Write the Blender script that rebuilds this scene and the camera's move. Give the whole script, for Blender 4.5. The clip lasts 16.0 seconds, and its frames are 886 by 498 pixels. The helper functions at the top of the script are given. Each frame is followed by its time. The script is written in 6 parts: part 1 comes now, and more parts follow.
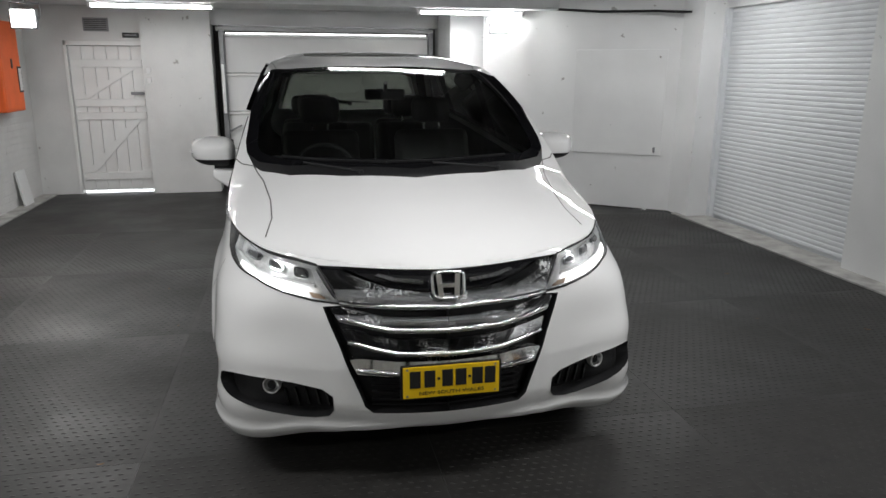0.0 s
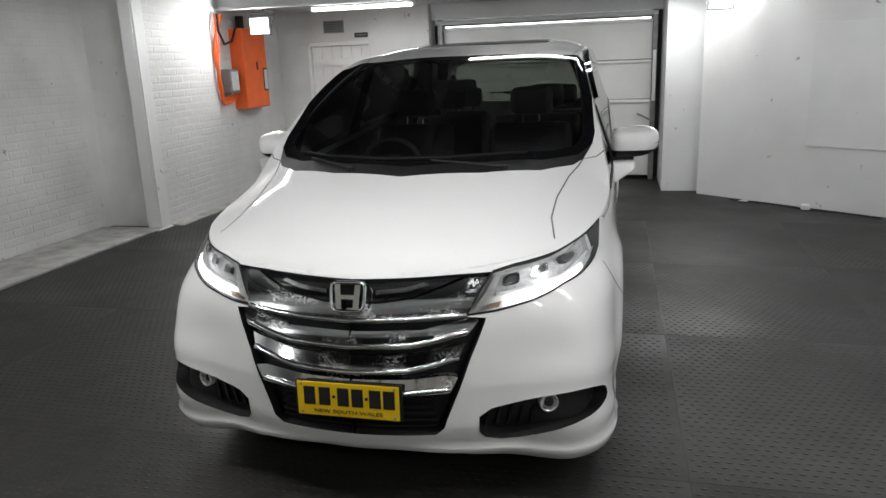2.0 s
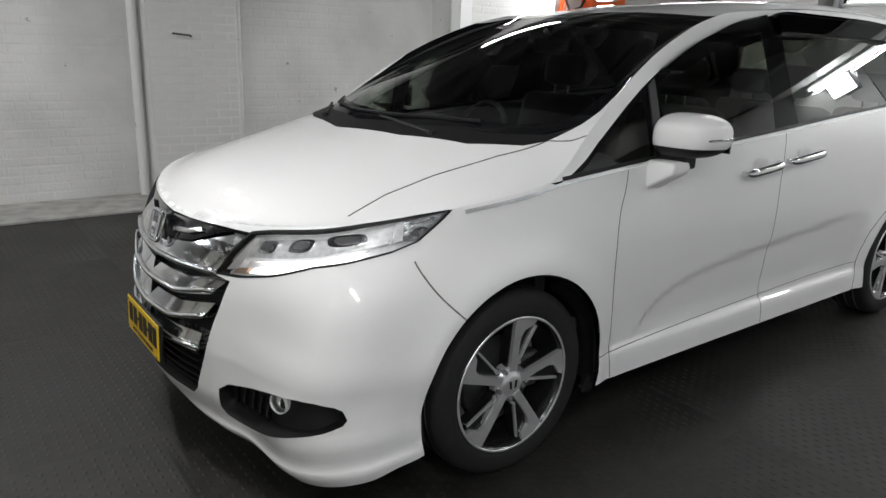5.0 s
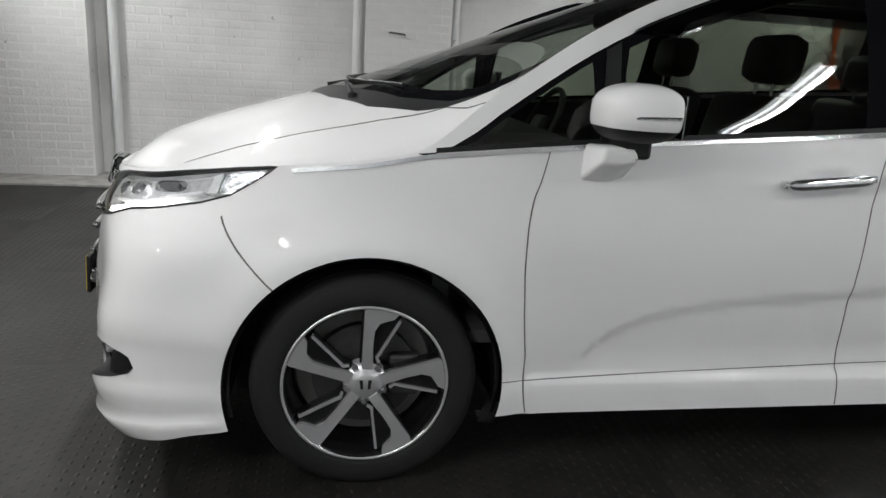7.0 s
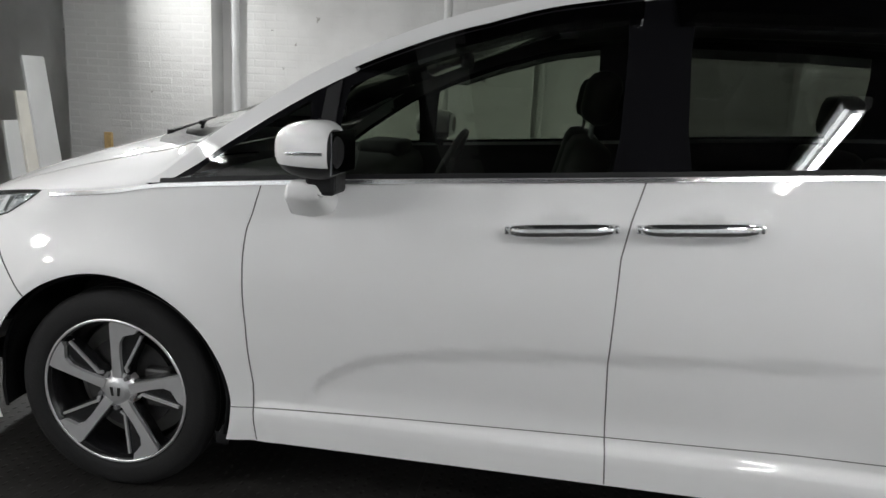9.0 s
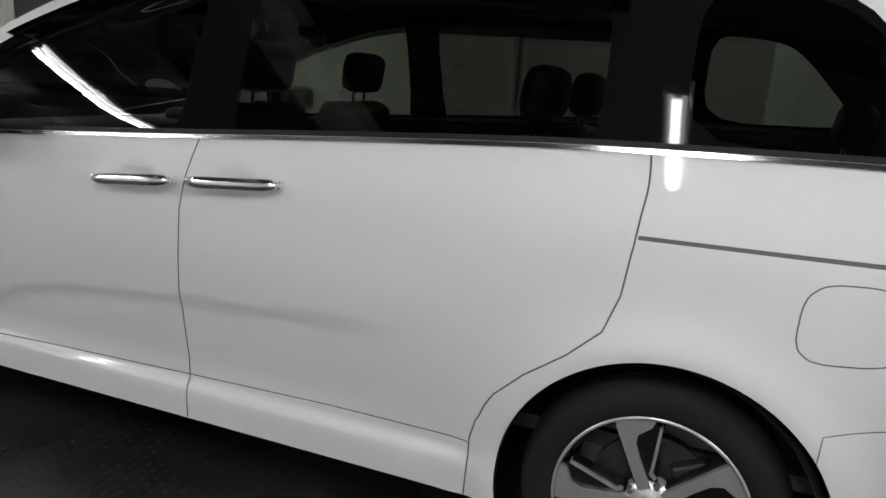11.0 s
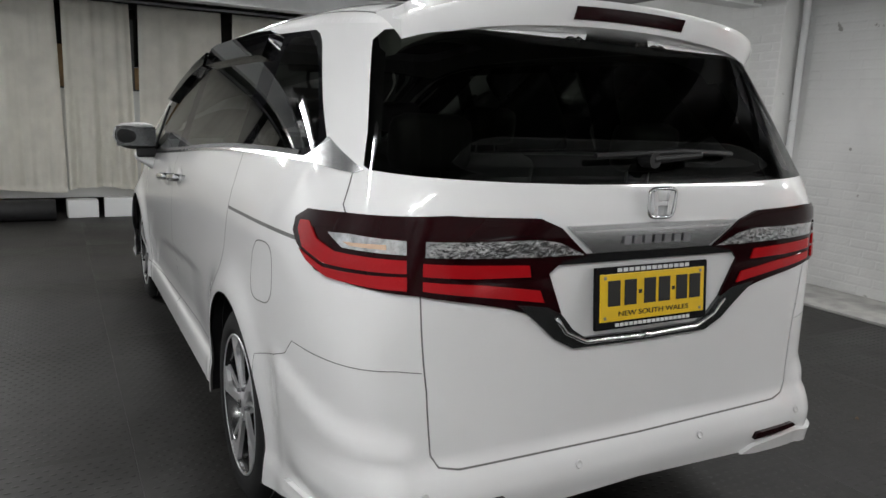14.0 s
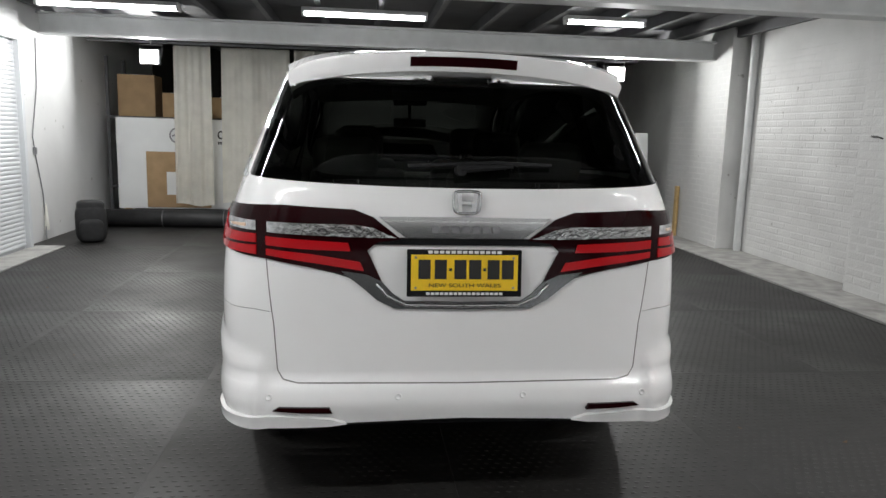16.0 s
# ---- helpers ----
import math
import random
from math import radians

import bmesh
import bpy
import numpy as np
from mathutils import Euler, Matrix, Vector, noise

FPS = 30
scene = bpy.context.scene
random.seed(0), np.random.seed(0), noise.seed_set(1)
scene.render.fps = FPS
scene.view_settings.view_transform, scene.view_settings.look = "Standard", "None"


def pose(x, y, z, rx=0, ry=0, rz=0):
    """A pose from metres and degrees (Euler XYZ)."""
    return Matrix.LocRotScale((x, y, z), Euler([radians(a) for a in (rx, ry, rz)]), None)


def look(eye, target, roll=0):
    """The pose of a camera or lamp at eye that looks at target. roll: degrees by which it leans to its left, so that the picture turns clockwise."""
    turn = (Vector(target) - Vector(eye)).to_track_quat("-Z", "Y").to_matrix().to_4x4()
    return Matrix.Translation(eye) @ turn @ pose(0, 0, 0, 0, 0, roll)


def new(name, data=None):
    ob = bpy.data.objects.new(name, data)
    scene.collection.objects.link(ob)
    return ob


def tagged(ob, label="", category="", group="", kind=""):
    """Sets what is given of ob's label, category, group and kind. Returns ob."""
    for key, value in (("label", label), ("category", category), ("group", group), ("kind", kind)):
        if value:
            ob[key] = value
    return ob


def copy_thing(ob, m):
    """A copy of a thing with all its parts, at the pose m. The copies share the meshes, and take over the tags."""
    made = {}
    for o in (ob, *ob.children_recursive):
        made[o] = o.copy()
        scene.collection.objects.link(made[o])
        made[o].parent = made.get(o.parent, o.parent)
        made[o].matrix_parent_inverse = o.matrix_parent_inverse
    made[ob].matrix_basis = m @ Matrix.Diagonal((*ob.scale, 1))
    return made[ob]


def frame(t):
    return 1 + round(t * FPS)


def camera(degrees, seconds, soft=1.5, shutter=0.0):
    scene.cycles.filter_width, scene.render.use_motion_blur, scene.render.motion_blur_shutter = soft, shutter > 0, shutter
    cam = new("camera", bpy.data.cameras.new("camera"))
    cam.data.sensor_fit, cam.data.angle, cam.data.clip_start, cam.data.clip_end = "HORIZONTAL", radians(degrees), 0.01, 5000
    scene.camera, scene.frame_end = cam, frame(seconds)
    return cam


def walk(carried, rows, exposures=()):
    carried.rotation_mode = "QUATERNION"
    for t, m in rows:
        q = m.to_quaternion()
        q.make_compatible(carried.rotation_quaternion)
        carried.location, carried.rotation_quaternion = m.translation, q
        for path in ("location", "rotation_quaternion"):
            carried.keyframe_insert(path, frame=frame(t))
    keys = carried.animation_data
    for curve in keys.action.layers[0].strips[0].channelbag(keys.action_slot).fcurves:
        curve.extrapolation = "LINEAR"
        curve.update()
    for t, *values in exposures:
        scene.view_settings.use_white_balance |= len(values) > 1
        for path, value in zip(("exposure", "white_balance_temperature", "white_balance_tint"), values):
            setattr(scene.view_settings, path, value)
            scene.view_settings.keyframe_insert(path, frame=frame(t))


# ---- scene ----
cam = camera(63.7, 16.0)

PATH = [
    (0, (-0.545, -4.829, 1.586), (-0.148, -2.931, 1.094), 0.3),
    (0.5, (-0.195, -4.79, 1.589), (0.037, -2.866, 1.095), 1.1),
    (1, (0.15, -4.751, 1.58), (0.158, -2.815, 1.081), -0.1),
    (1.5, (0.496, -4.629, 1.572), (0.272, -2.711, 1.053), -0.9),
    (2, (0.877, -4.502, 1.559), (0.415, -2.623, 1.054), -2.2),
    (2.5, (1.216, -4.35, 1.541), (0.545, -2.54, 1.017), -2.2),
    (3, (1.586, -4.152, 1.514), (0.706, -2.431, 1.0), -3.0),
    (3.5, (1.883, -3.925, 1.517), (0.82, -2.313, 0.997), -1.9),
    (6, (2.68, -2.279, 1.286), (0.933, -1.486, 0.719), 2.9),
    (6.5, (2.753, -1.954, 1.247), (0.925, -1.373, 0.681), 2.8),
    (7, (2.758, -1.585, 1.257), (0.857, -1.245, 0.736), 3.5),
    (7.5, (2.771, -1.219, 1.276), (0.843, -1.05, 0.771), 3.4),
    (8, (2.77, -0.874, 1.299), (0.829, -0.87, 0.813), 4.0),
    (8.5, (2.769, -0.501, 1.318), (0.838, -0.628, 0.812), 4.2),
    (9, (2.792, -0.145, 1.308), (0.86, -0.432, 0.879), 3.1),
    (9.5, (2.762, 0.262, 1.32), (0.85, -0.14, 0.891), 3.4),
    (10, (2.739, 0.642, 1.324), (0.837, 0.201, 0.892), 3.7),
    (12.5, (2.028, 2.738, 1.336), (0.539, 1.479, 0.893), 3.1),
    (13, (1.864, 3.094, 1.339), (0.544, 1.641, 0.956), 2.5),
    (13.5, (1.619, 3.451, 1.349), (0.509, 1.84, 0.936), 2.2),
    (14, (1.386, 3.81, 1.338), (0.445, 2.085, 0.968), 2.4),
    (14.5, (1.132, 4.131, 1.353), (0.442, 2.281, 1.032), 1.2),
    (15, (0.895, 4.427, 1.349), (0.356, 2.525, 1.046), 1.9),
    (15.5, (0.635, 4.645, 1.362), (0.257, 2.701, 1.08), 2.0),
    (16, (0.362, 4.842, 1.366), (0.129, 2.882, 1.045), 1.6),
]
walk(cam, [(t, look(eye, target, roll)) for t, eye, target, roll in PATH],
     exposures=[(0, 0.0), (2.5, 0.06), (5.5, 0.2), (7.5, 0.4), (9.0, 0.45), (10.2, 0.4), (12.4, 0.08), (14.0, 0.26), (16.0, 0.42)])

# ---- world and exposure ----
world = bpy.data.worlds.new("dark_garage")
scene.world = world
world.use_nodes = True
world.node_tree.nodes["Background"].inputs[0].default_value = (0.5, 0.52, 0.55, 1)
world.node_tree.nodes["Background"].inputs[1].default_value = 0.01
scene.view_settings.exposure = 0.0


# ---- materials ----
def mat(name, colour, rough=0.5, metal=0.0, coat=0.0, emit=None, strength=0.0, vary=0.0, scale=4.0, grain=0.0, grain_scale=200.0, spec=0.5):
    """A principled material with two scales of uneven colour and a fine relief."""
    m = bpy.data.materials.new(name)
    m.use_nodes = True
    t = m.node_tree
    b = t.nodes["Principled BSDF"]
    b.inputs["Base Color"].default_value = (*colour, 1)
    b.inputs["Roughness"].default_value = rough
    b.inputs["Metallic"].default_value = metal
    b.inputs["Coat Weight"].default_value = coat
    b.inputs["Coat Roughness"].default_value = 0.03
    b.inputs["Specular IOR Level"].default_value = spec
    if emit:
        b.inputs["Emission Color"].default_value = (*emit, 1)
        b.inputs["Emission Strength"].default_value = strength
    if vary or grain:
        co = t.nodes.new("ShaderNodeTexCoord")
        big = t.nodes.new("ShaderNodeTexNoise")
        big.inputs["Scale"].default_value = scale
        big.inputs["Detail"].default_value = 8
        t.links.new(co.outputs["Object"], big.inputs["Vector"])
        ramp = t.nodes.new("ShaderNodeMapRange")
        ramp.inputs["From Min"].default_value, ramp.inputs["From Max"].default_value = 0.3, 0.7
        ramp.inputs["To Min"].default_value, ramp.inputs["To Max"].default_value = 1 - vary, 1 + vary
        t.links.new(big.outputs["Fac"], ramp.inputs["Value"])
        mul = t.nodes.new("ShaderNodeVectorMath")
        mul.operation = "SCALE"
        mul.inputs[0].default_value = colour
        t.links.new(ramp.outputs["Result"], mul.inputs["Scale"])
        t.links.new(mul.outputs["Vector"], b.inputs["Base Color"])
        if grain:
            fine = t.nodes.new("ShaderNodeTexNoise")
            fine.inputs["Scale"].default_value = grain_scale
            fine.inputs["Detail"].default_value = 4
            t.links.new(co.outputs["Object"], fine.inputs["Vector"])
            bump = t.nodes.new("ShaderNodeBump")
            bump.inputs["Strength"].default_value = grain
            bump.inputs["Distance"].default_value = 0.003
            t.links.new(fine.outputs["Fac"], bump.inputs["Height"])
            t.links.new(bump.outputs["Normal"], b.inputs["Normal"])
    return m


def glass_mat(name, tint, gloss=0.06, rough=0.0):
    """Thin tinted sheet: light passes straight through, tinted, and some is mirrored."""
    m = bpy.data.materials.new(name)
    m.use_nodes = True
    t = m.node_tree
    t.nodes.clear()
    out = t.nodes.new("ShaderNodeOutputMaterial")
    mix = t.nodes.new("ShaderNodeMixShader")
    tr = t.nodes.new("ShaderNodeBsdfTransparent")
    gl = t.nodes.new("ShaderNodeBsdfGlossy")
    fr = t.nodes.new("ShaderNodeFresnel")
    fr.inputs["IOR"].default_value = 1.5
    tr.inputs["Color"].default_value = (*tint, 1)
    gl.inputs["Roughness"].default_value = rough
    gl.inputs["Color"].default_value = (0.95, 0.95, 0.95, 1)
    t.links.new(fr.outputs[0], mix.inputs[0])
    t.links.new(tr.outputs[0], mix.inputs[1])
    t.links.new(gl.outputs[0], mix.inputs[2])
    t.links.new(mix.outputs[0], out.inputs[0])
    return m


def wall_mat(name, colour, brick=True, dirt=0.06, relief=0.5):
    """Thick white paint over brickwork, with flakes, scuffs and drips."""
    m = mat(name, colour, 0.55)
    t = m.node_tree
    b = t.nodes["Principled BSDF"]
    co = t.nodes.new("ShaderNodeTexCoord")
    big = t.nodes.new("ShaderNodeTexNoise")
    big.inputs["Scale"].default_value, big.inputs["Detail"].default_value = 1.3, 9
    flakes = t.nodes.new("ShaderNodeTexNoise")
    flakes.inputs["Scale"].default_value, flakes.inputs["Detail"].default_value = 9.0, 10
    fine = t.nodes.new("ShaderNodeTexNoise")
    fine.inputs["Scale"].default_value, fine.inputs["Detail"].default_value = 45.0, 6
    for n in (big, flakes, fine):
        t.links.new(co.outputs["Object"], n.inputs["Vector"])
    tone = t.nodes.new("ShaderNodeMapRange")
    tone.inputs["From Min"].default_value, tone.inputs["From Max"].default_value = 0.3, 0.7
    tone.inputs["To Min"].default_value, tone.inputs["To Max"].default_value = 1 - 2 * dirt, 1.0
    t.links.new(big.outputs["Fac"], tone.inputs["Value"])
    chip = t.nodes.new("ShaderNodeMapRange")
    chip.inputs["From Min"].default_value, chip.inputs["From Max"].default_value = 0.70, 0.73
    chip.inputs["To Min"].default_value, chip.inputs["To Max"].default_value = 0.0, 0.75
    t.links.new(flakes.outputs["Fac"], chip.inputs["Value"])
    base = t.nodes.new("ShaderNodeVectorMath")
    base.operation = "SCALE"
    base.inputs[0].default_value = colour
    t.links.new(tone.outputs["Result"], base.inputs["Scale"])
    mix = t.nodes.new("ShaderNodeMix")
    mix.data_type = "RGBA"
    mix.inputs["B"].default_value = (0.22, 0.21, 0.19, 1)
    t.links.new(chip.outputs["Result"], mix.inputs["Factor"])
    t.links.new(base.outputs["Vector"], mix.inputs["A"])
    t.links.new(mix.outputs["Result"], b.inputs["Base Color"])
    bump = t.nodes.new("ShaderNodeBump")
    bump.inputs["Strength"].default_value = relief
    bump.inputs["Distance"].default_value = 0.006
    t.links.new(fine.outputs["Fac"], bump.inputs["Height"])
    t.links.new(bump.outputs["Normal"], b.inputs["Normal"])
    return m


PAINT = mat("pearl_white_paint", (0.80, 0.80, 0.80), 0.5, 0.0, 1.0, vary=0.012, scale=2.0)
SEAM = mat("panel_gap", (0.16, 0.16, 0.155), 0.8)
BLACK = mat("black_plastic", (0.014, 0.014, 0.015), 0.5, spec=0.22, grain=0.25, grain_scale=400, vary=0.1)
GLOSSBLACK = mat("gloss_black", (0.008, 0.008, 0.009), 0.06, coat=1.0)
FILMBLACK = mat("black_film", (0.006, 0.006, 0.007), 0.03, spec=0.12)


def wet_chrome():
    """Mirror chrome beaded with fine rain drops."""
    m = mat("wet_chrome", (0.72, 0.73, 0.74), 0.07, 1.0)
    t = m.node_tree
    b = t.nodes["Principled BSDF"]
    co = t.nodes.new("ShaderNodeTexCoord")
    drops = t.nodes.new("ShaderNodeTexVoronoi")
    drops.inputs["Scale"].default_value = 190
    area = t.nodes.new("ShaderNodeTexNoise")
    area.inputs["Scale"].default_value, area.inputs["Detail"].default_value = 9, 4
    for n in (drops, area):
        t.links.new(co.outputs["Object"], n.inputs["Vector"])
    size = t.nodes.new("ShaderNodeMapRange")
    size.inputs["From Min"].default_value, size.inputs["From Max"].default_value = 0.42, 0.68
    size.inputs["To Min"].default_value, size.inputs["To Max"].default_value = 0.0, 0.5
    t.links.new(area.outputs["Fac"], size.inputs["Value"])
    wet = t.nodes.new("ShaderNodeMath")
    wet.operation = "LESS_THAN"
    t.links.new(drops.outputs["Distance"], wet.inputs[0])
    t.links.new(size.outputs["Result"], wet.inputs[1])
    rough = t.nodes.new("ShaderNodeMapRange")
    rough.inputs["To Min"].default_value, rough.inputs["To Max"].default_value = 0.07, 0.55
    t.links.new(wet.outputs[0], rough.inputs["Value"])
    t.links.new(rough.outputs["Result"], b.inputs["Roughness"])
    bump = t.nodes.new("ShaderNodeBump")
    bump.inputs["Strength"].default_value, bump.inputs["Distance"].default_value = 0.5, 0.002
    t.links.new(wet.outputs[0], bump.inputs["Height"])
    t.links.new(bump.outputs["Normal"], b.inputs["Normal"])
    return m


WETCHROME = wet_chrome()
CHROME = mat("chrome", (0.80, 0.81, 0.82), 0.10, 1.0, vary=0.12, scale=160, grain=0.15, grain_scale=260)
SATIN = mat("satin_chrome", (0.62, 0.63, 0.64), 0.22, 1.0, vary=0.05, scale=30)
RUBBER = mat("tyre_rubber", (0.016, 0.016, 0.0165), 0.8, spec=0.25, grain=0.4, grain_scale=120, vary=0.15)
ALLOY = mat("machined_alloy", (0.72, 0.72, 0.73), 0.35, 0.75, vary=0.05, scale=20)
DARKALLOY = mat("black_alloy", (0.008, 0.008, 0.009), 0.25, 0.0, coat=0.4)
IRON = mat("brake_iron", (0.10, 0.10, 0.10), 0.5, 0.8, vary=0.2, scale=20)
YELLOW = mat("plate_yellow", (0.80, 0.52, 0.012), 0.35, vary=0.03, scale=30)
INK = mat("plate_ink", (0.012, 0.012, 0.012), 0.5)
WHITEINK = mat("white_print", (0.75, 0.75, 0.75), 0.5)
CLEAR = glass_mat("clear_lens", (0.975, 0.98, 0.985))
WINDSCREEN = glass_mat("windscreen_glass", (0.84, 0.89, 0.86))
SIDEGLASS = glass_mat("side_glass", (0.42, 0.46, 0.40))
PRIVACY = glass_mat("privacy_glass", (0.21, 0.225, 0.20))
SMOKE = glass_mat("smoked_acrylic", (0.13, 0.13, 0.14))
REDLENS = mat("red_lens", (0.22, 0.002, 0.006), 0.15, spec=0.3, coat=0.15, emit=(1.0, 0.02, 0.02), strength=0.08)
DARKRED = mat("dark_red_lens", (0.014, 0.001, 0.002), 0.08, spec=0.2)
AMBER = mat("amber_bulb", (0.60, 0.42, 0.30), 0.2, coat=1.0)
DRL = mat("daytime_lamp", (0.9, 0.9, 0.9), 0.3, emit=(1.0, 0.99, 0.97), strength=3.2)
LENSDARK = mat("projector_glass", (0.14, 0.14, 0.145), 0.08, coat=1.0)
DARKCHROME = mat("dark_chrome", (0.16, 0.165, 0.17), 0.15, 1.0, vary=0.1, scale=60)
# strongly uneven tone paints in the sparkle of the lamp facets, with a relief
LENSCHROME = mat("lamp_chrome_painted_sparkle", (0.72, 0.73, 0.74), 0.14, 1.0, vary=0.35, scale=55, grain=0.9, grain_scale=75)
LAMPWHITE = mat("lamp_housing", (0.90, 0.905, 0.91), 0.28, 0.05, vary=0.10, scale=50, coat=0.6)
REFLECT = mat("lamp_reflector", (0.88, 0.885, 0.89), 0.25, 0.3, vary=0.18, scale=70, coat=0.5)
CABIN = mat("dark_cabin", (0.055, 0.055, 0.056), 0.8, vary=0.2, grain=0.2)
CLOTH = mat("seat_leather", (0.05, 0.049, 0.048), 0.5, vary=0.2, grain=0.2)
TRIM = mat("grey_headlining", (0.30, 0.29, 0.27), 0.8, vary=0.06)

WALL = wall_mat("white_brick_paint", (0.73, 0.73, 0.72), True, 0.13)
WALLSMOOTH = wall_mat("white_smooth_paint", (0.74, 0.745, 0.745), False, 0.07, 0.16)
DOORPAINT = mat("door_paint", (0.78, 0.78, 0.77), 0.45, vary=0.04, scale=3, grain=0.1, grain_scale=60)
SHUTTER = mat("shutter_paint", (0.66, 0.68, 0.70), 0.42, vary=0.05, scale=2, grain=0.05)
CONCRETE = mat("kerb_concrete", (0.34, 0.335, 0.32), 0.85, vary=0.3, scale=6, grain=0.6, grain_scale=80)
STEELPAINT = mat("beam_paint", (0.62, 0.63, 0.63), 0.5, vary=0.08, scale=5)
DECK = mat("dark_deck", (0.055, 0.055, 0.058), 0.7, vary=0.2, scale=3)
JOIST = mat("joist_steel", (0.085, 0.085, 0.09), 0.6, vary=0.2, scale=4)
ORANGE = mat("orange_box_paint", (0.80, 0.13, 0.02), 0.5, vary=0.08, scale=6)
CURTAIN = mat("cream_curtain", (0.86, 0.84, 0.77), 0.9, vary=0.06, scale=6, grain=0.3, grain_scale=300)
CARD = mat("cardboard", (0.36, 0.24, 0.13), 0.85, vary=0.12, scale=7, grain=0.2)
BOARD = mat("white_board", (0.75, 0.76, 0.76), 0.5, vary=0.03)
ROLLMAT = mat("black_roll", (0.02, 0.02, 0.021), 0.5, vary=0.3, scale=12, grain=0.3)
GREYMETAL = mat("grey_metal", (0.25, 0.25, 0.26), 0.5, 0.6, vary=0.15, scale=12)
TUBE = mat("lit_tube", (0.9, 0.9, 0.9), 0.4, emit=(0.96, 0.98, 1.0), strength=14.0)
FLOOD = mat("lit_flood", (0.9, 0.9, 0.9), 0.4, emit=(0.97, 1.0, 0.97), strength=16.0)
# near-black colour stands in for the unlit depth behind curtains and doors
UNLIT_DEPTH = mat("unlit_depth", (0.03, 0.028, 0.026), 0.9, vary=0.3, scale=4)
DAY = mat("daylight_gap", (0.9, 0.9, 0.9), 0.5, emit=(0.95, 0.98, 1.0), strength=2.5)


def floor_mat():
    """Dark rubber matting, worn and damp, with dusty and wet patches."""
    m = mat("rubber_floor", (0.035, 0.034, 0.033), 0.5, spec=0.34)
    t = m.node_tree
    b = t.nodes["Principled BSDF"]
    co = t.nodes.new("ShaderNodeTexCoord")
    big = t.nodes.new("ShaderNodeTexNoise")
    big.inputs["Scale"].default_value, big.inputs["Detail"].default_value = 0.9, 8
    mid = t.nodes.new("ShaderNodeTexNoise")
    mid.inputs["Scale"].default_value, mid.inputs["Detail"].default_value = 12, 8
    for n in (big, mid):
        t.links.new(co.outputs["Object"], n.inputs["Vector"])
    add = t.nodes.new("ShaderNodeMath")
    add.operation = "ADD"
    t.links.new(big.outputs["Fac"], add.inputs[0])
    t.links.new(mid.outputs["Fac"], add.inputs[1])
    ramp = t.nodes.new("ShaderNodeValToRGB")
    ramp.color_ramp.elements[0].position, ramp.color_ramp.elements[0].color = 0.36, (0.011, 0.0105, 0.0100, 1)
    ramp.color_ramp.elements[1].position, ramp.color_ramp.elements[1].color = 0.68, (0.030, 0.0286, 0.0268, 1)
    half = t.nodes.new("ShaderNodeMath")
    half.operation = "MULTIPLY"
    half.inputs[1].default_value = 0.5
    t.links.new(add.outputs[0], half.inputs[0])
    t.links.new(half.outputs[0], ramp.inputs["Fac"])
    t.links.new(ramp.outputs["Color"], b.inputs["Base Color"])
    wet = t.nodes.new("ShaderNodeMapRange")
    wet.inputs["From Min"].default_value, wet.inputs["From Max"].default_value = 0.35, 0.65
    wet.inputs["To Min"].default_value, wet.inputs["To Max"].default_value = 0.40, 0.66
    t.links.new(big.outputs["Fac"], wet.inputs["Value"])
    t.links.new(wet.outputs["Result"], b.inputs["Roughness"])
    bump = t.nodes.new("ShaderNodeBump")
    bump.inputs["Strength"].default_value, bump.inputs["Distance"].default_value = 0.4, 0.004
    t.links.new(mid.outputs["Fac"], bump.inputs["Height"])
    t.links.new(bump.outputs["Normal"], b.inputs["Normal"])
    return m


FLOOR = floor_mat()


# ---- small building tools ----
def part(name, bm, material, parent=None, label="", smooth=False):
    """Links a bmesh as one mesh object under a thing or a part."""
    me = bpy.data.meshes.new(name)
    bm.to_mesh(me)
    bm.free()
    me.materials.append(material)
    if smooth:
        me.shade_smooth()
    ob = new(name, me)
    ob.parent = parent
    if label:
        ob["label"] = label
    return ob


def thing(name, label, category, at=(0, 0, 0), turn=0, group="", kind=""):
    ob = new(name)
    ob.location = at
    ob.rotation_euler = (0, 0, radians(turn))
    ob.empty_display_size = 0.1
    return tagged(ob, label, category, group, kind)


def box(x0, x1, y0, y1, z0, z1, bevel=0.0, bm=None, m=None):
    own = bm is None
    bm = bm or bmesh.new()
    r = bmesh.ops.create_cube(bm, size=1.0)
    for v in r["verts"]:
        v.co = Vector(((x0 + x1) / 2 + v.co.x * (x1 - x0), (y0 + y1) / 2 + v.co.y * (y1 - y0), (z0 + z1) / 2 + v.co.z * (z1 - z0)))
    if bevel:
        edges = list({e for v in r["verts"] for e in v.link_edges})
        bmesh.ops.bevel(bm, geom=edges, offset=bevel, segments=2, affect="EDGES", profile=0.5)
    if m is not None and own:
        bm.transform(m)
    return bm


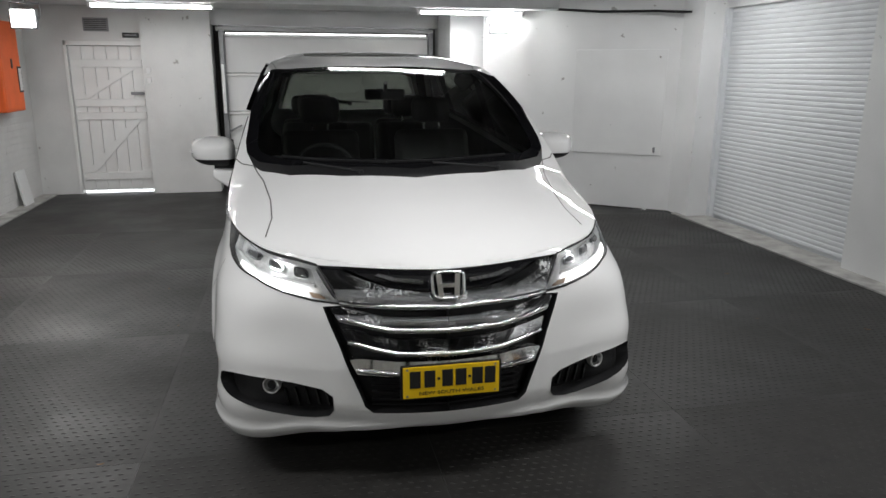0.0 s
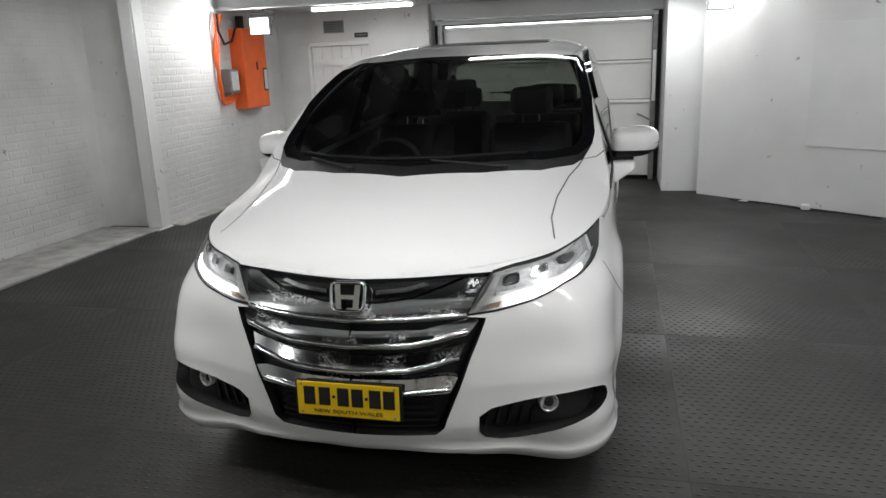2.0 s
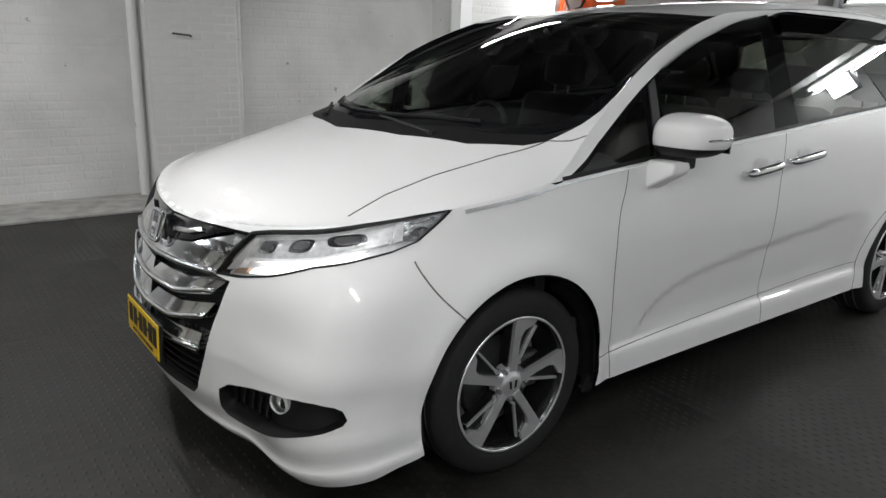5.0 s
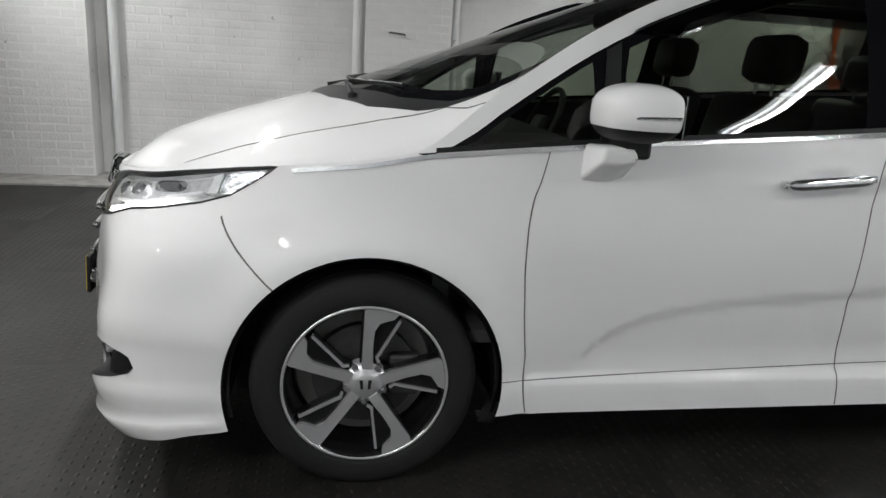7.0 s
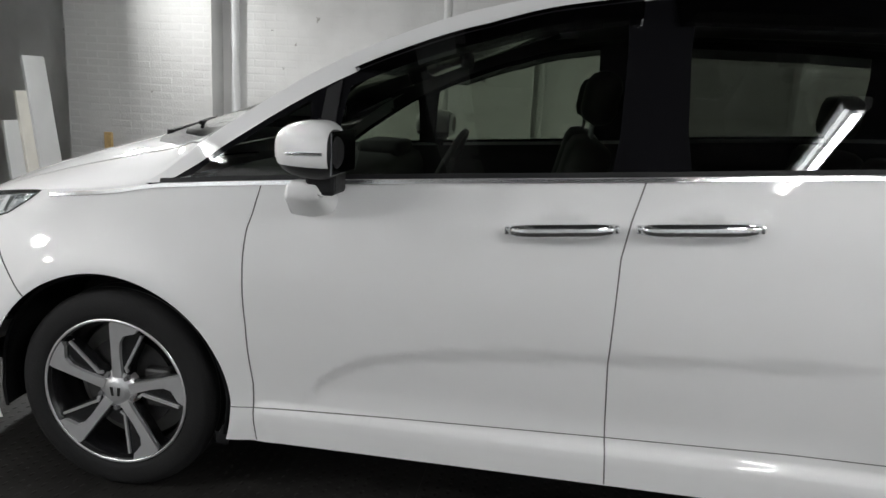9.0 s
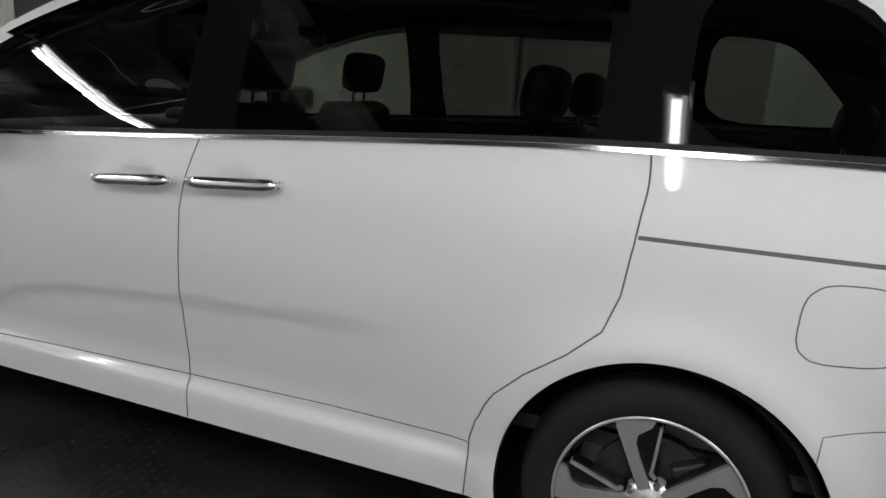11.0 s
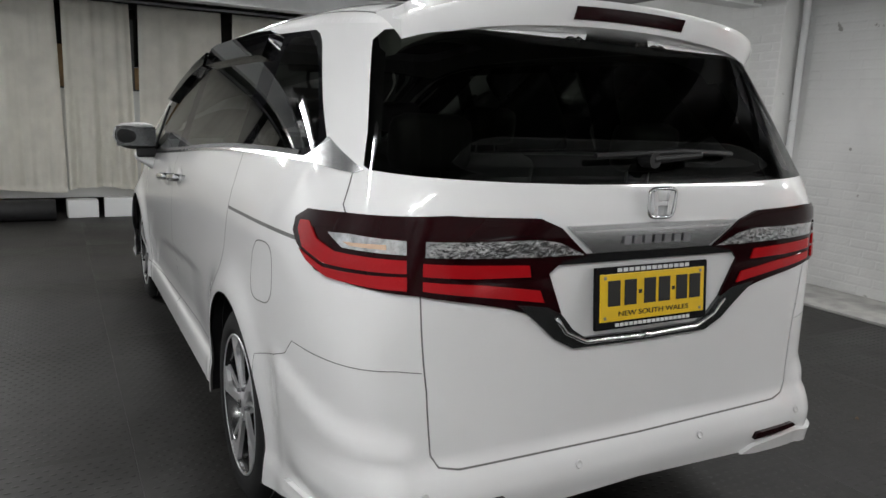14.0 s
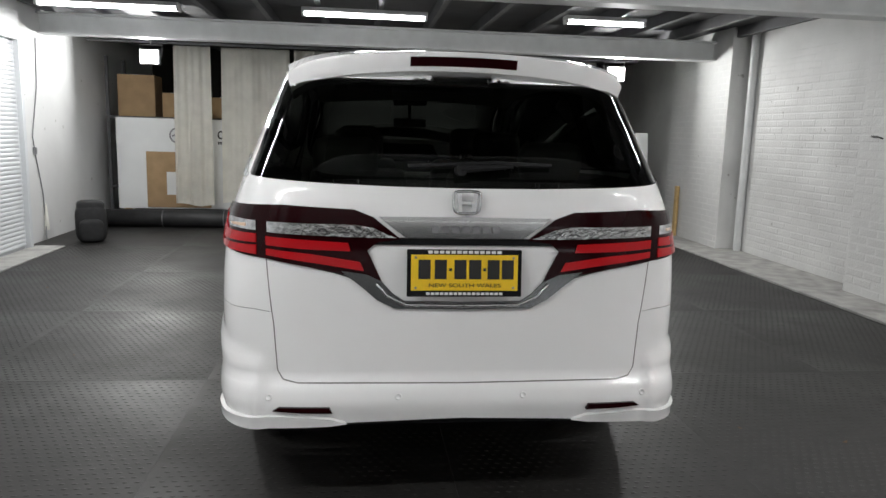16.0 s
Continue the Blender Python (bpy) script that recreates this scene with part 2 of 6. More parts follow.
def rod(points, radius, segments=8, bm=None, closed=False):
    """A round bar or cable through points."""
    bm = bm or bmesh.new()
    pts = [Vector(p) for p in points]
    rings = []
    for i, p in enumerate(pts):
        a = pts[i - 1] if i or closed else p
        b = pts[(i + 1) % len(pts)] if i + 1 < len(pts) or closed else p
        d = (b - a).normalized()
        u = d.orthogonal().normalized() if not rings else (u - d * u.dot(d)).normalized()
        w = d.cross(u)
        r = radius[i] if isinstance(radius, (list, tuple)) else radius
        rings.append([bm.verts.new(p + (u * math.cos(k * 2 * math.pi / segments) + w * math.sin(k * 2 * math.pi / segments)) * r) for k in range(segments)])
    n = len(rings)
    for i in range(n if closed else n - 1):
        p, q = rings[i], rings[(i + 1) % n]
        for k in range(segments):
            bm.faces.new((p[k], p[(k + 1) % segments], q[(k + 1) % segments], q[k]))
    if not closed:
        bm.faces.new(rings[0][::-1])
        bm.faces.new(rings[-1])
    return bm


def lathe(profile, segments=48, bm=None):
    """Turns (radius, x) pairs round the x axis."""
    bm = bm or bmesh.new()
    rings = []
    for r, x in profile:
        rings.append([bm.verts.new((x, r * math.cos(k * 2 * math.pi / segments), r * math.sin(k * 2 * math.pi / segments))) for k in range(segments)])
    for p, q in zip(rings, rings[1:]):
        for k in range(segments):
            bm.faces.new((p[k], p[(k + 1) % segments], q[(k + 1) % segments], q[k]))
    return bm


def prism(outline, z0, z1, bm=None, axes=(0, 1, 2)):
    """A flat outline given thickness; axes place (u, v, depth) in space."""
    bm = bm or bmesh.new()
    def at(u, v, w):
        p = [0, 0, 0]
        p[axes[0]], p[axes[1]], p[axes[2]] = u, v, w
        return p
    lo = [bm.verts.new(at(u, v, z0)) for u, v in outline]
    hi = [bm.verts.new(at(u, v, z1)) for u, v in outline]
    n = len(lo)
    bm.faces.new(lo[::-1])
    bm.faces.new(hi)
    for i in range(n):
        bm.faces.new((lo[i], lo[(i + 1) % n], hi[(i + 1) % n], hi[i]))
    bmesh.ops.recalc_face_normals(bm, faces=bm.faces)
    return bm


# ---- the room ----
XL, XR, YB, YF, ZC = -4.35, 3.92, 5.05, -5.75, 2.72


def slab_wall(name, x0, x1, y0, y1, z0, z1, material, label, holes=()):
    return tagged(part(name, box(x0, x1, y0, y1, z0, z1), material), label, "wall", kind="structure")


floor = tagged(part("floor", box(-4.6, 4.5, -8.6, 5.6, -0.2, 0.0), FLOOR), "dark worn studded rubber garage flooring", "floor", kind="structure")
tagged(part("ceiling", box(-4.6, 4.5, -8.6, 5.6, ZC, ZC + 0.15), DECK), "dark corrugated metal deck ceiling", "ceiling", kind="structure")
# west side: main wall, thicker stretch towards the back, piers
slab_wall("wall_west", XL - 0.2, XL, -8.6, 1.95, 0, ZC, WALL, "white painted rough brick wall")
slab_wall("wall_west_thick", XL - 0.2, -3.68, 1.95, 5.6, 0, ZC, WALL, "white painted brick wall with a bare lower patch")
slab_wall("wall_west_pier", XL, -4.12, -1.2, -0.4, 0, ZC, WALL, "white painted brick pier against the wall")
slab_wall("wall_west_front_pier", XL, -4.1, -5.2, -3.6, 0, ZC, WALL, "white painted brick pier beside the curtains")
# back wall with the plank door and the big panel door
slab_wall("wall_north_a", -3.68, -3.22, 4.95, 5.5, 0, ZC, WALL, "white painted brick wall beside a plank door")
slab_wall("wall_north_over_door", -3.22, -2.33, 4.95, 5.5, 1.86, ZC, WALL, "white painted wall over the plank door")
slab_wall("wall_north_pier", -2.33, -1.50, 4.84, 5.5, 0, ZC, WALL, "white painted brick pier between two doors")
slab_wall("wall_north_over_gate", -1.50, 1.42, 5.0, 5.5, 2.1, ZC, WALLSMOOTH, "white lintel over the panel door")
slab_wall("wall_north_b", 1.42, 1.85, 4.2, 5.5, 0, ZC, WALLSMOOTH, "white painted pillar beside the panel door")
# slanting wall with the hatch
sl = Vector((3.64 - 1.80, 2.60 - 4.02, 0))
ang = math.degrees(math.atan2(sl.y, sl.x))
SLANT = Matrix.Translation((1.80, 4.02, 0)) @ Matrix.Rotation(radians(ang), 4, "Z")
w = part("wall_slant", box(0, sl.length + 0.12, 0, 0.25, 0, ZC, m=SLANT), WALLSMOOTH)
tagged(w, "smooth white slanting wall with a flush hatch", "wall", kind="structure")
slab_wall("wall_east_a", 3.66, 4.2, 2.17, 2.8, 0, ZC, WALLSMOOTH, "short white wall beside the roller shutter")
slab_wall("wall_east_over", XR - 0.02, 4.2, -3.3, 2.17, 2.2, ZC, WALLSMOOTH, "white bulkhead over the roller shutters")
slab_wall("wall_east_pier", 3.8, 4.2, -1.0, 0.02, 0, 2.2, WALLSMOOTH, "white painted pier between roller shutters")
slab_wall("wall_east_b", 4.02, 4.3, -8.6, -3.3, 0, ZC, WALLSMOOTH, "smooth white wall with a hanging cable")
# the store's darkness is put into this wall's colour
slab_wall("wall_south", -4.6, 4.5, -8.8, -8.6, 0, ZC, UNLIT_DEPTH, "back of the store behind the curtains, coloured dark as unlit")


def roller_shutter(y0, y1, label):
    root = thing("roller_shutter", label, "roller shutter", kind="structure")
    pitch, z, me = 0.046, 0.03, None
    while z < 2.2:
        if me is None:
            bm = bmesh.new()
            prof = [(0, 0), (0.004, 0.006), (0.007, 0.022), (0.005, 0.038), (0.0, 0.045)]
            prev = None
            for dx, dz in prof:
                a, b = bm.verts.new((-dx, y0, dz)), bm.verts.new((-dx, y1, dz))
                if prev:
                    bm.faces.new((prev[0], prev[1], b, a))
                prev = (a, b)
            ob = part("slat", bm, SHUTTER, root)
            me = ob.data
        else:
            ob = new("slat", me)
            ob.parent = root
        ob.location = (XR + 0.03, 0, z)
        z += pitch
    part("guide", box(XR - 0.03, XR + 0.05, y1 - 0.005, y1 + 0.055, 0, 2.2, 0.004), SHUTTER, root)
    part("guide", box(XR - 0.03, XR + 0.05, y0 - 0.055, y0 + 0.005, 0, 2.2, 0.004), SHUTTER, root)
    part("backing", box(XR + 0.035, XR + 0.05, y0, y1, 0, 2.2), SHUTTER, root)
    return root


roller_shutter(0.07, 2.12, "closed white slatted roller shutter")
roller_shutter(-3.25, -1.05, "closed white slatted roller shutter near the curtains")

# plank door with ledges and braces
door = thing("door_1", "white painted ledged and braced plank door, closed", "door", kind="structure")
for i in range(6):
    x = -3.20 + i * 0.143
    part("plank", box(x + 0.002, x + 0.141, 4.99, 5.03, 0.035, 1.83, 0.003), DOORPAINT, door)
for z in (0.22, 0.98, 1.14, 1.62):
    part("ledge", box(-3.18, -2.36, 4.968, 4.99, z - 0.045, z + 0.045, 0.004), DOORPAINT, door)
for z0, z1 in ((0.27, 0.93), (1.19, 1.57)):
    bm = prism([(-3.14, z0), (-3.03, z0), (-2.42, z1), (-2.53, z1)], 4.972, 4.99, axes=(0, 2, 1))
    part("brace", bm, DOORPAINT, door)
for x in (-3.24, -2.345):
    part("jamb", box(x, x + 0.035, 4.935, 5.06, 0, 1.89, 0.004), DOORPAINT, door)
part("head", box(-3.24, -2.31, 4.935, 5.06, 1.835, 1.89, 0.004), DOORPAINT, door)
part("bolt", box(-2.52, -2.36, 4.955, 4.968, 1.24, 1.275, 0.003), GREYMETAL, door, "grey steel slide bolt")
part("hinge", box(-3.19, -2.95, 4.962, 4.968, 1.60, 1.635, 0.002), DOORPAINT, door)
part("day_gap", box(-3.19, -2.35, 5.02, 5.05, 0.0, 0.03), DAY, door, "strip of daylight under the door")
# added sheet, its dark colour stands for shade behind the planks
tagged(part("door_backing", box(-3.24, -2.31, 5.06, 5.2, 0, 1.9), UNLIT_DEPTH), "sheet behind the plank door, coloured dark as shaded depth", "wall", kind="structure")

# big panel door
gate = thing("door_2", "large white sectional garage door, closed", "garage door", kind="structure")
for i in range(4):
    z0 = 0.04 + i * 0.49
    part("panel", box(-1.36, 1.30, 5.10, 5.15, z0 + 0.004, z0 + 0.486, 0.006), DOORPAINT, gate)
    part("rail", rod([(-1.36, 5.085, z0 + 0.46), (-0.4, 5.085, z0 + 0.46), (-0.38, 5.07, z0 + 0.46), (1.30, 5.07, z0 + 0.46)], 0.014), DOORPAINT, gate)
for x in (-1.42, 1.30):
    part("track", box(x, x + 0.06, 5.0, 5.10, 0, 2.1, 0.006), GREYMETAL, gate, "grey steel door track")
    part("cover", box(x + 0.01, x + 0.05, 4.96, 5.0, 1.0, 1.62, 0.01), DOORPAINT, gate)
    part("strut", rod([(x + 0.03, 5.03, 0.75), (x + (0.22 if x < 0 else -0.16), 5.06, 0.84)], 0.012), GREYMETAL, gate)
part("day_gap", box(-1.34, 1.28, 5.12, 5.14, 2.0, 2.018), DAY, gate, "thin strip of daylight over the door")
part("day_gap", box(-1.34, -0.9, 5.12, 5.14, 0.0, 0.035), DAY, gate)
# added sheet, its dark colour stands for shade behind the panels
tagged(part("gate_backing", box(-1.5, 1.42, 5.2, 5.45, 0, 2.2), UNLIT_DEPTH), "sheet behind the garage door, coloured dark as shaded depth", "wall", kind="structure")
part("spring_tube", rod([(-1.45, 5.02, 2.06), (1.36, 5.02, 2.06)], 0.03), STEELPAINT, gate)

# hatch in the slanting wall
hatch = thing("wall_hatch", "flush white painted plywood hatch in the wall", "hatch")
hatch.matrix_world = SLANT
part("leaf", box(1.18, 2.22, -0.012, -0.002, 0.62, 1.80, 0.004), WALLSMOOTH, hatch)
part("latch", box(2.13, 2.155, -0.03, -0.012, 0.66, 0.72, 0.003), GREYMETAL, hatch, "small grey latch")

# beams, joists
def beam(name, x0, x1, y0, y1, z0, z1, label):
    root = thing(name, label, "beam", kind="structure")
    part("flange", box(x0, x1, y0, y1, z0, z0 + 0.022, 0.003), STEELPAINT, root)
    part("flange", box(x0, x1, y0, y1, z1 - 0.022, z1, 0.003), STEELPAINT, root)
    part("web", box(x0, x1, (y0 + y1) / 2 - 0.01, (y0 + y1) / 2 + 0.01, z0 + 0.022, z1 - 0.022), STEELPAINT, root)
    return root


beam("beam_front", -4.1, 4.02, -4.2, -4.0, 2.36, 2.60, "grey painted steel beam over the curtains")
beam("beam_middle", -4.3, 3.9, -0.85, -0.65, 2.38, 2.66, "grey painted steel beam across the garage")
beam("beam_back", -4.3, 3.9, 3.35, 3.55, 2.24, 2.5, "grey painted steel beam near the back wall")
for i in range(14):
    x = -4.2 + i * 0.62
    tagged(part("joist", box(x, x + 0.06, -8.6, 5.0, 2.60, ZC, 0.004), JOIST), "dark steel ceiling joist under the deck", "joist", group="ceiling joists", kind="structure")
tagged(part("bulkhead", box(-3.68, 3.9, 3.9, 5.0, 2.30, 2.36), STEELPAINT), "low grey soffit along the back wall", "soffit", kind="structure")


def tube_light(x0, x1, y, z, label, turn=0, power=1.0):
    root = thing("tube_light", label, "ceiling light", ((x0 + x1) / 2, y, z), turn, "ceiling tube lights")
    h = (x1 - x0) / 2
    part("body", box(-h - 0.03, h + 0.03, -0.075, 0.075, 0.035, 0.075, 0.006), STEELPAINT, root)
    for dy in (-0.035, 0.035):
        part("tube", rod([(-h, dy, 0.014), (h, dy, 0.014)], 0.013, 10), TUBE, root, "glowing white fluorescent tube")
    part("end_cap", box(-h - 0.03, -h - 0.002, -0.06, 0.06, -0.005, 0.034, 0.003), WHITEINK, root)
    part("end_cap", box(h + 0.002, h + 0.03, -0.06, 0.06, -0.005, 0.034, 0.003), WHITEINK, root)
    lamp = bpy.data.lights.new("tube_glow", "AREA")
    lamp.shape, lamp.size, lamp.size_y, lamp.energy, lamp.color = "RECTANGLE", 2 * h, 0.05, TUBE_W * power, (1.0, 0.995, 0.985)
    ob = new("tube_glow", lamp)
    ob.location = ((x0 + x1) / 2, y, z - 0.03)
    ob.rotation_euler = (0, 0, radians(turn))
    return root


TUBE_W, FLOOD_W = 21.5, 24
tube_light(-2.55, -1.35, 3.62, 2.19, "twin fluorescent light under the back beam, lit", power=0.7)
tube_light(0.95, 2.15, 3.68, 2.19, "twin fluorescent light under the back beam, lit", power=0.7)
tube_light(-2.5, -1.72, -2.5, 2.5, "short twin fluorescent batten on the ceiling, lit", power=1.0)
tube_light(-0.28, 0.93, -2.75, 2.5, "twin fluorescent batten on the ceiling, lit", power=0.95)
tube_light(2.2, 3.5, -2.85, 2.5, "twin fluorescent batten on the ceiling, lit", power=1.2)
tube_light(2.2, 3.4, 1.3, 2.5, "twin fluorescent batten near the shutters, lit", power=0.9)
tube_light(-0.3, 0.9, 1.3, 2.5, "twin fluorescent batten over the car, lit", power=0.4)
tube_light(-3.2, -2.0, 1.3, 2.5, "twin fluorescent batten near the brick wall, lit", power=0.8)


def flood_light(x, y, z, yaw, label, power=1.0):
    root = thing("flood_light", label, "flood light", (x, y, z), yaw, "flood lights")
    part("housing", box(-0.13, 0.13, 0.0, 0.06, -0.10, 0.10, 0.012), GREYMETAL, root)
    part("lens", box(-0.11, 0.11, -0.012, 0.0, -0.085, 0.085, 0.003), FLOOD, root, "glowing white flood light face")
    part("bracket", rod([(-0.14, 0.03, 0), (-0.14, 0.09, 0.08), (-0.14, 0.09, 0.16), (0.14, 0.09, 0.16), (0.14, 0.09, 0.08), (0.14, 0.03, 0)], 0.008), GREYMETAL, root)
    part("stem", rod([(0, 0.09, 0.16), (0, 0.09, 0.50)], 0.012), GREYMETAL, root)
    lamp = bpy.data.lights.new("flood_glow", "AREA")
    lamp.shape, lamp.size, lamp.size_y, lamp.energy, lamp.color = "RECTANGLE", 0.2, 0.16, FLOOD_W * power, (0.995, 1.0, 0.985)
    ob = new("flood_glow", lamp)
    m = Matrix.Translation((x, y, z)) @ Matrix.Rotation(radians(yaw), 4, "Z") @ Matrix.Translation((0, -0.03, 0)) @ Matrix.Rotation(radians(-90), 4, "X")
    ob.matrix_world = m
    return root


flood_light(-3.17, 3.45, 2.05, 0, "bright square flood light under the back beam, lit", 0.8)
flood_light(1.90, 3.64, 2.08, 0, "bright square flood light on the slanting wall, lit", 0.4)
flood_light(3.1, -5.1, 2.24, 180, "bright square flood light over the curtains, lit", 1.25)
flood_light(-3.0, -4.55, 2.2, 180, "bright square flood light beside the brick wall, lit", 1.25)


# ---- the parked car: body surfaces ----
def curve(*p):
    """Smooth curve through pairs (at, value), held flat beyond the ends."""
    a = np.array(p, float)
    u, v = a[:, 0], a[:, 1]
    h = np.diff(u)
    d = np.diff(v) / h
    m = np.zeros(len(u))
    for i in range(1, len(u) - 1):
        if d[i - 1] * d[i] > 0:
            m[i] = 2 * d[i - 1] * d[i] / (d[i - 1] + d[i])
    m[0], m[-1] = d[0], d[-1]
    def at(q):
        q = np.clip(np.asarray(q, float), u[0], u[-1])
        k = np.clip(np.searchsorted(u, q) - 1, 0, len(h) - 1)
        t = (q - u[k]) / h[k]
        return ((1 + 2 * t) * (1 - t) ** 2 * v[k] + t * (1 - t) ** 2 * h[k] * m[k] + t * t * (3 - 2 * t) * v[k + 1] + t * t * (t - 1) * h[k] * m[k + 1])
    return at

NOSE = curve((.17, 2.27), (.24, 2.335), (.34, 2.365), (.5, 2.365), (.65, 2.345), (.78, 2.302), (.86, 2.255), (.95, 2.185), (1.1, 2.12), (1.7, 2.1))
TAIL = curve((.17, 2.42), (.24, 2.45), (.38, 2.465), (.47, 2.455), (.52, 2.43), (.75, 2.42), (.95, 2.425), (1.1, 2.44), (1.17, 2.425), (1.22, 2.40), (1.4, 2.31), (1.62, 2.19))
NF = curve((.2, 9.6), (.55, 8.7), (.7, 7.4), (.86, 5.5), (.95, 4.9), (1.1, 4.4), (1.6, 4.0))
BOWED = 8.4
WIDEN = curve((.2, .01), (.5, .085), (.7, .06), (.86, 0), (1.7, 0))
BOW = curve((.2, .42), (.55, .42), (.75, .34), (.86, .27), (.95, .2), (1.1, 0), (1.7, 0))
NR = curve((.2, 10.5), (.5, 10.8), (.9, 10.2), (1.05, 9.), (1.25, 8.6), (1.6, 8.0))
HALF = curve((.17, .865), (.21, .878), (.3, .876), (.36, .868), (.42, .872), (.55, .885), (.75, .895), (.95, .886), (1.05, .870), (1.1, .856), (1.2, .823), (1.35, .770), (1.5, .715), (1.62, .669))

def width_at(y, z):
    """Half width of the body at y and z (no relief)."""
    y, z = np.asarray(y, float), np.asarray(z, float)
    fr = y < 0
    L = np.where(fr, NOSE(z), TAIL(z)); n = np.where(fr, NF(z), NR(z)); h = HALF(z); bow = np.where(fr, BOW(z), 0)
    q = np.clip(np.abs(y) / L, 0, 1)
    x = h * (1 - q ** n) ** (1 / n)
    for _ in range(14):
        r = x / h / np.maximum(q, 1e-6)
        q1 = np.clip((np.abs(y) + bow * x * x * (1 + r ** 5) ** (-BOWED / 5)) / L, 0, 1)
        q = 0.5 * q + 0.5 * q1
        x = h * (1 - q ** n) ** (1 / n)
    return x

CENTRE = curve((-2.29, .83), (-2.25, .858), (-2.13, .94), (-1.93, 1.015), (-1.77, 1.062), (-1.62, 1.105), (-1.2, 1.255), (-.8, 1.405), (-.4, 1.548), (-.15, 1.61), (.3, 1.67), (.9, 1.70), (1.5, 1.69), (2.0, 1.65), (2.4, 1.61))
EDGE = curve((-2.27, .848), (-2.18, .878), (-2.0, .912), (-1.85, .934), (-1.65, .956), (-1.35, 1.0), (-1.1, 1.178), (-.83, 1.354), (-.63, 1.453), (-.37, 1.546), (-.14, 1.592), (.3, 1.618), (.9, 1.617), (1.4, 1.598), (1.8, 1.58), (2.2, 1.55))
SWEEP = curve((-2.3, .0), (-1.7, .28), (-.5, .30), (.2, .12), (.6, 0))
CROWN = curve((-2.3, 2.6), (-1.6, 3.4), (-1.2, 4.0), (0, 4.5), (2.3, 4.5))

def top_at(x, y):
    x, y = np.abs(np.asarray(x, float)), np.asarray(y, float)
    ze = EDGE(y)
    we = np.maximum(width_at(y, ze), 1e-3)
    a = np.clip(x / we, 0, 1)
    zc = CENTRE(y - SWEEP(y) * a * a)
    return ze + (zc - ze) * np.clip(1 - a ** CROWN(y), 0, 1) ** 0.62

from mathutils.geometry import delaunay_2d_cdt

# a plan outline that the body's rings are measured along
_u = np.linspace(0, 1, 8001)
_th = math.pi / 2 * _u ** 4 / (_u ** 4 + (1 - _u) ** 4)
XR_, YR_ = np.sin(_th) ** 0.4, np.cos(_th) ** 0.4


def _arc(length):
    d = np.hypot(np.diff(0.88 * XR_), np.diff(length * YR_))
    return np.concatenate([[0], np.cumsum(d)])


SF, SB = _arc(2.4), _arc(2.45)
S_SIDE, S_END = SF[-1], SF[-1] + SB[-1]


def shell0(s, z):
    """The smooth body side at s along its outline and at height z (left half, x > 0)."""
    s, z = np.asarray(s, float), np.asarray(z, float)
    fr = s <= S_SIDE
    back = S_END - s
    xr = np.where(fr, np.interp(s, SF, XR_), np.interp(back, SB, XR_))
    yr = np.where(fr, np.interp(s, SF, YR_), np.interp(back, SB, YR_))
    n = np.where(fr, NF(z), NR(z))
    k = (xr ** n + yr ** n) ** (-1 / n)
    x = HALF(z) * k * xr * (1 + np.where(fr, WIDEN(z) * yr ** 4, 0))
    y = np.where(fr, -NOSE(z), TAIL(z)) * k * yr
    y = y + np.where(fr, BOW(z), 0) * x * x * yr ** BOWED
    return np.stack([x, y, z + 0 * x], -1)


def step(t):
    t = np.clip(t, 0, 1)
    return t * t * (3 - 2 * t)


CREASE = curve((-.95, .21), (-.90, .275), (-.85, .36), (-.73, .503), (-.57, .568), (-.3, .609), (.05, .638), (.75, .684), (1.1, .71))
HUB = 1.45


def relief(p):
    x, y, z = p[..., 0], p[..., 1], p[..., 2]
    side = step((1.95 - np.abs(y)) / 0.15)
    t = CREASE(y) - z
    out = -0.010 * step(t / 0.05) * step((z - 0.33) / 0.10) * step((y + 0.95) / 0.05) * step((0.95 - y) / 0.45) * side
    for hy in (-HUB, HUB):
        r = np.hypot(y - hy, z - 0.335)
        out = out + 0.026 * np.exp(-(((r - 0.395) / 0.08) ** 2)) * (z > 0.2)
    out = out + 0.012 * step((0.355 - z) / 0.02) * step((1.0 - np.abs(y)) / 0.06)
    # pockets behind the handles
    for hy, hz in ((-0.112, 0.975), (0.245, 1.0)):
        out = out - 0.012 * np.exp(-(((y - hy) / 0.055) ** 2 + ((z - hz) / 0.03) ** 2) ** 2)
    # rear corner: the bumper stands out below a ridge
    out = out + 0.018 * step((0.71 - z - 0.25 * np.clip(y - 2.0, 0, 1)) / 0.075) * step((y - 1.88) / 0.14) * step((np.abs(x) - 0.66) / 0.05)
    out = out + 0.010 * np.exp(-(((z - 0.50) / 0.055) ** 2)) * step((-1.72 - y) / 0.25) * step((np.abs(x) - 0.45) / 0.3)
    # front corner: cheek ridge over the fog lamp, lip below
    out = out + 0.004 * step((0.52 - z) / 0.05) * step((np.abs(x) - 0.36) / 0.06) * step((-1.75 - y) / 0.2)
    out = out + 0.032 * step((0.50 - z) / 0.2) * step((-1.86 - y) / 0.15) * step((np.abs(x) - 0.5) / 0.25)
    out = out + 0.020 * step((0.262 - z) / 0.015) * step((-1.8 - y) / 0.1) * step((np.abs(x) - 0.1) / 0.3)
    out = out + 0.012 * np.exp(-(((z - 0.43) / 0.05) ** 2)) * step((y - 2.0) / 0.2)
    return out


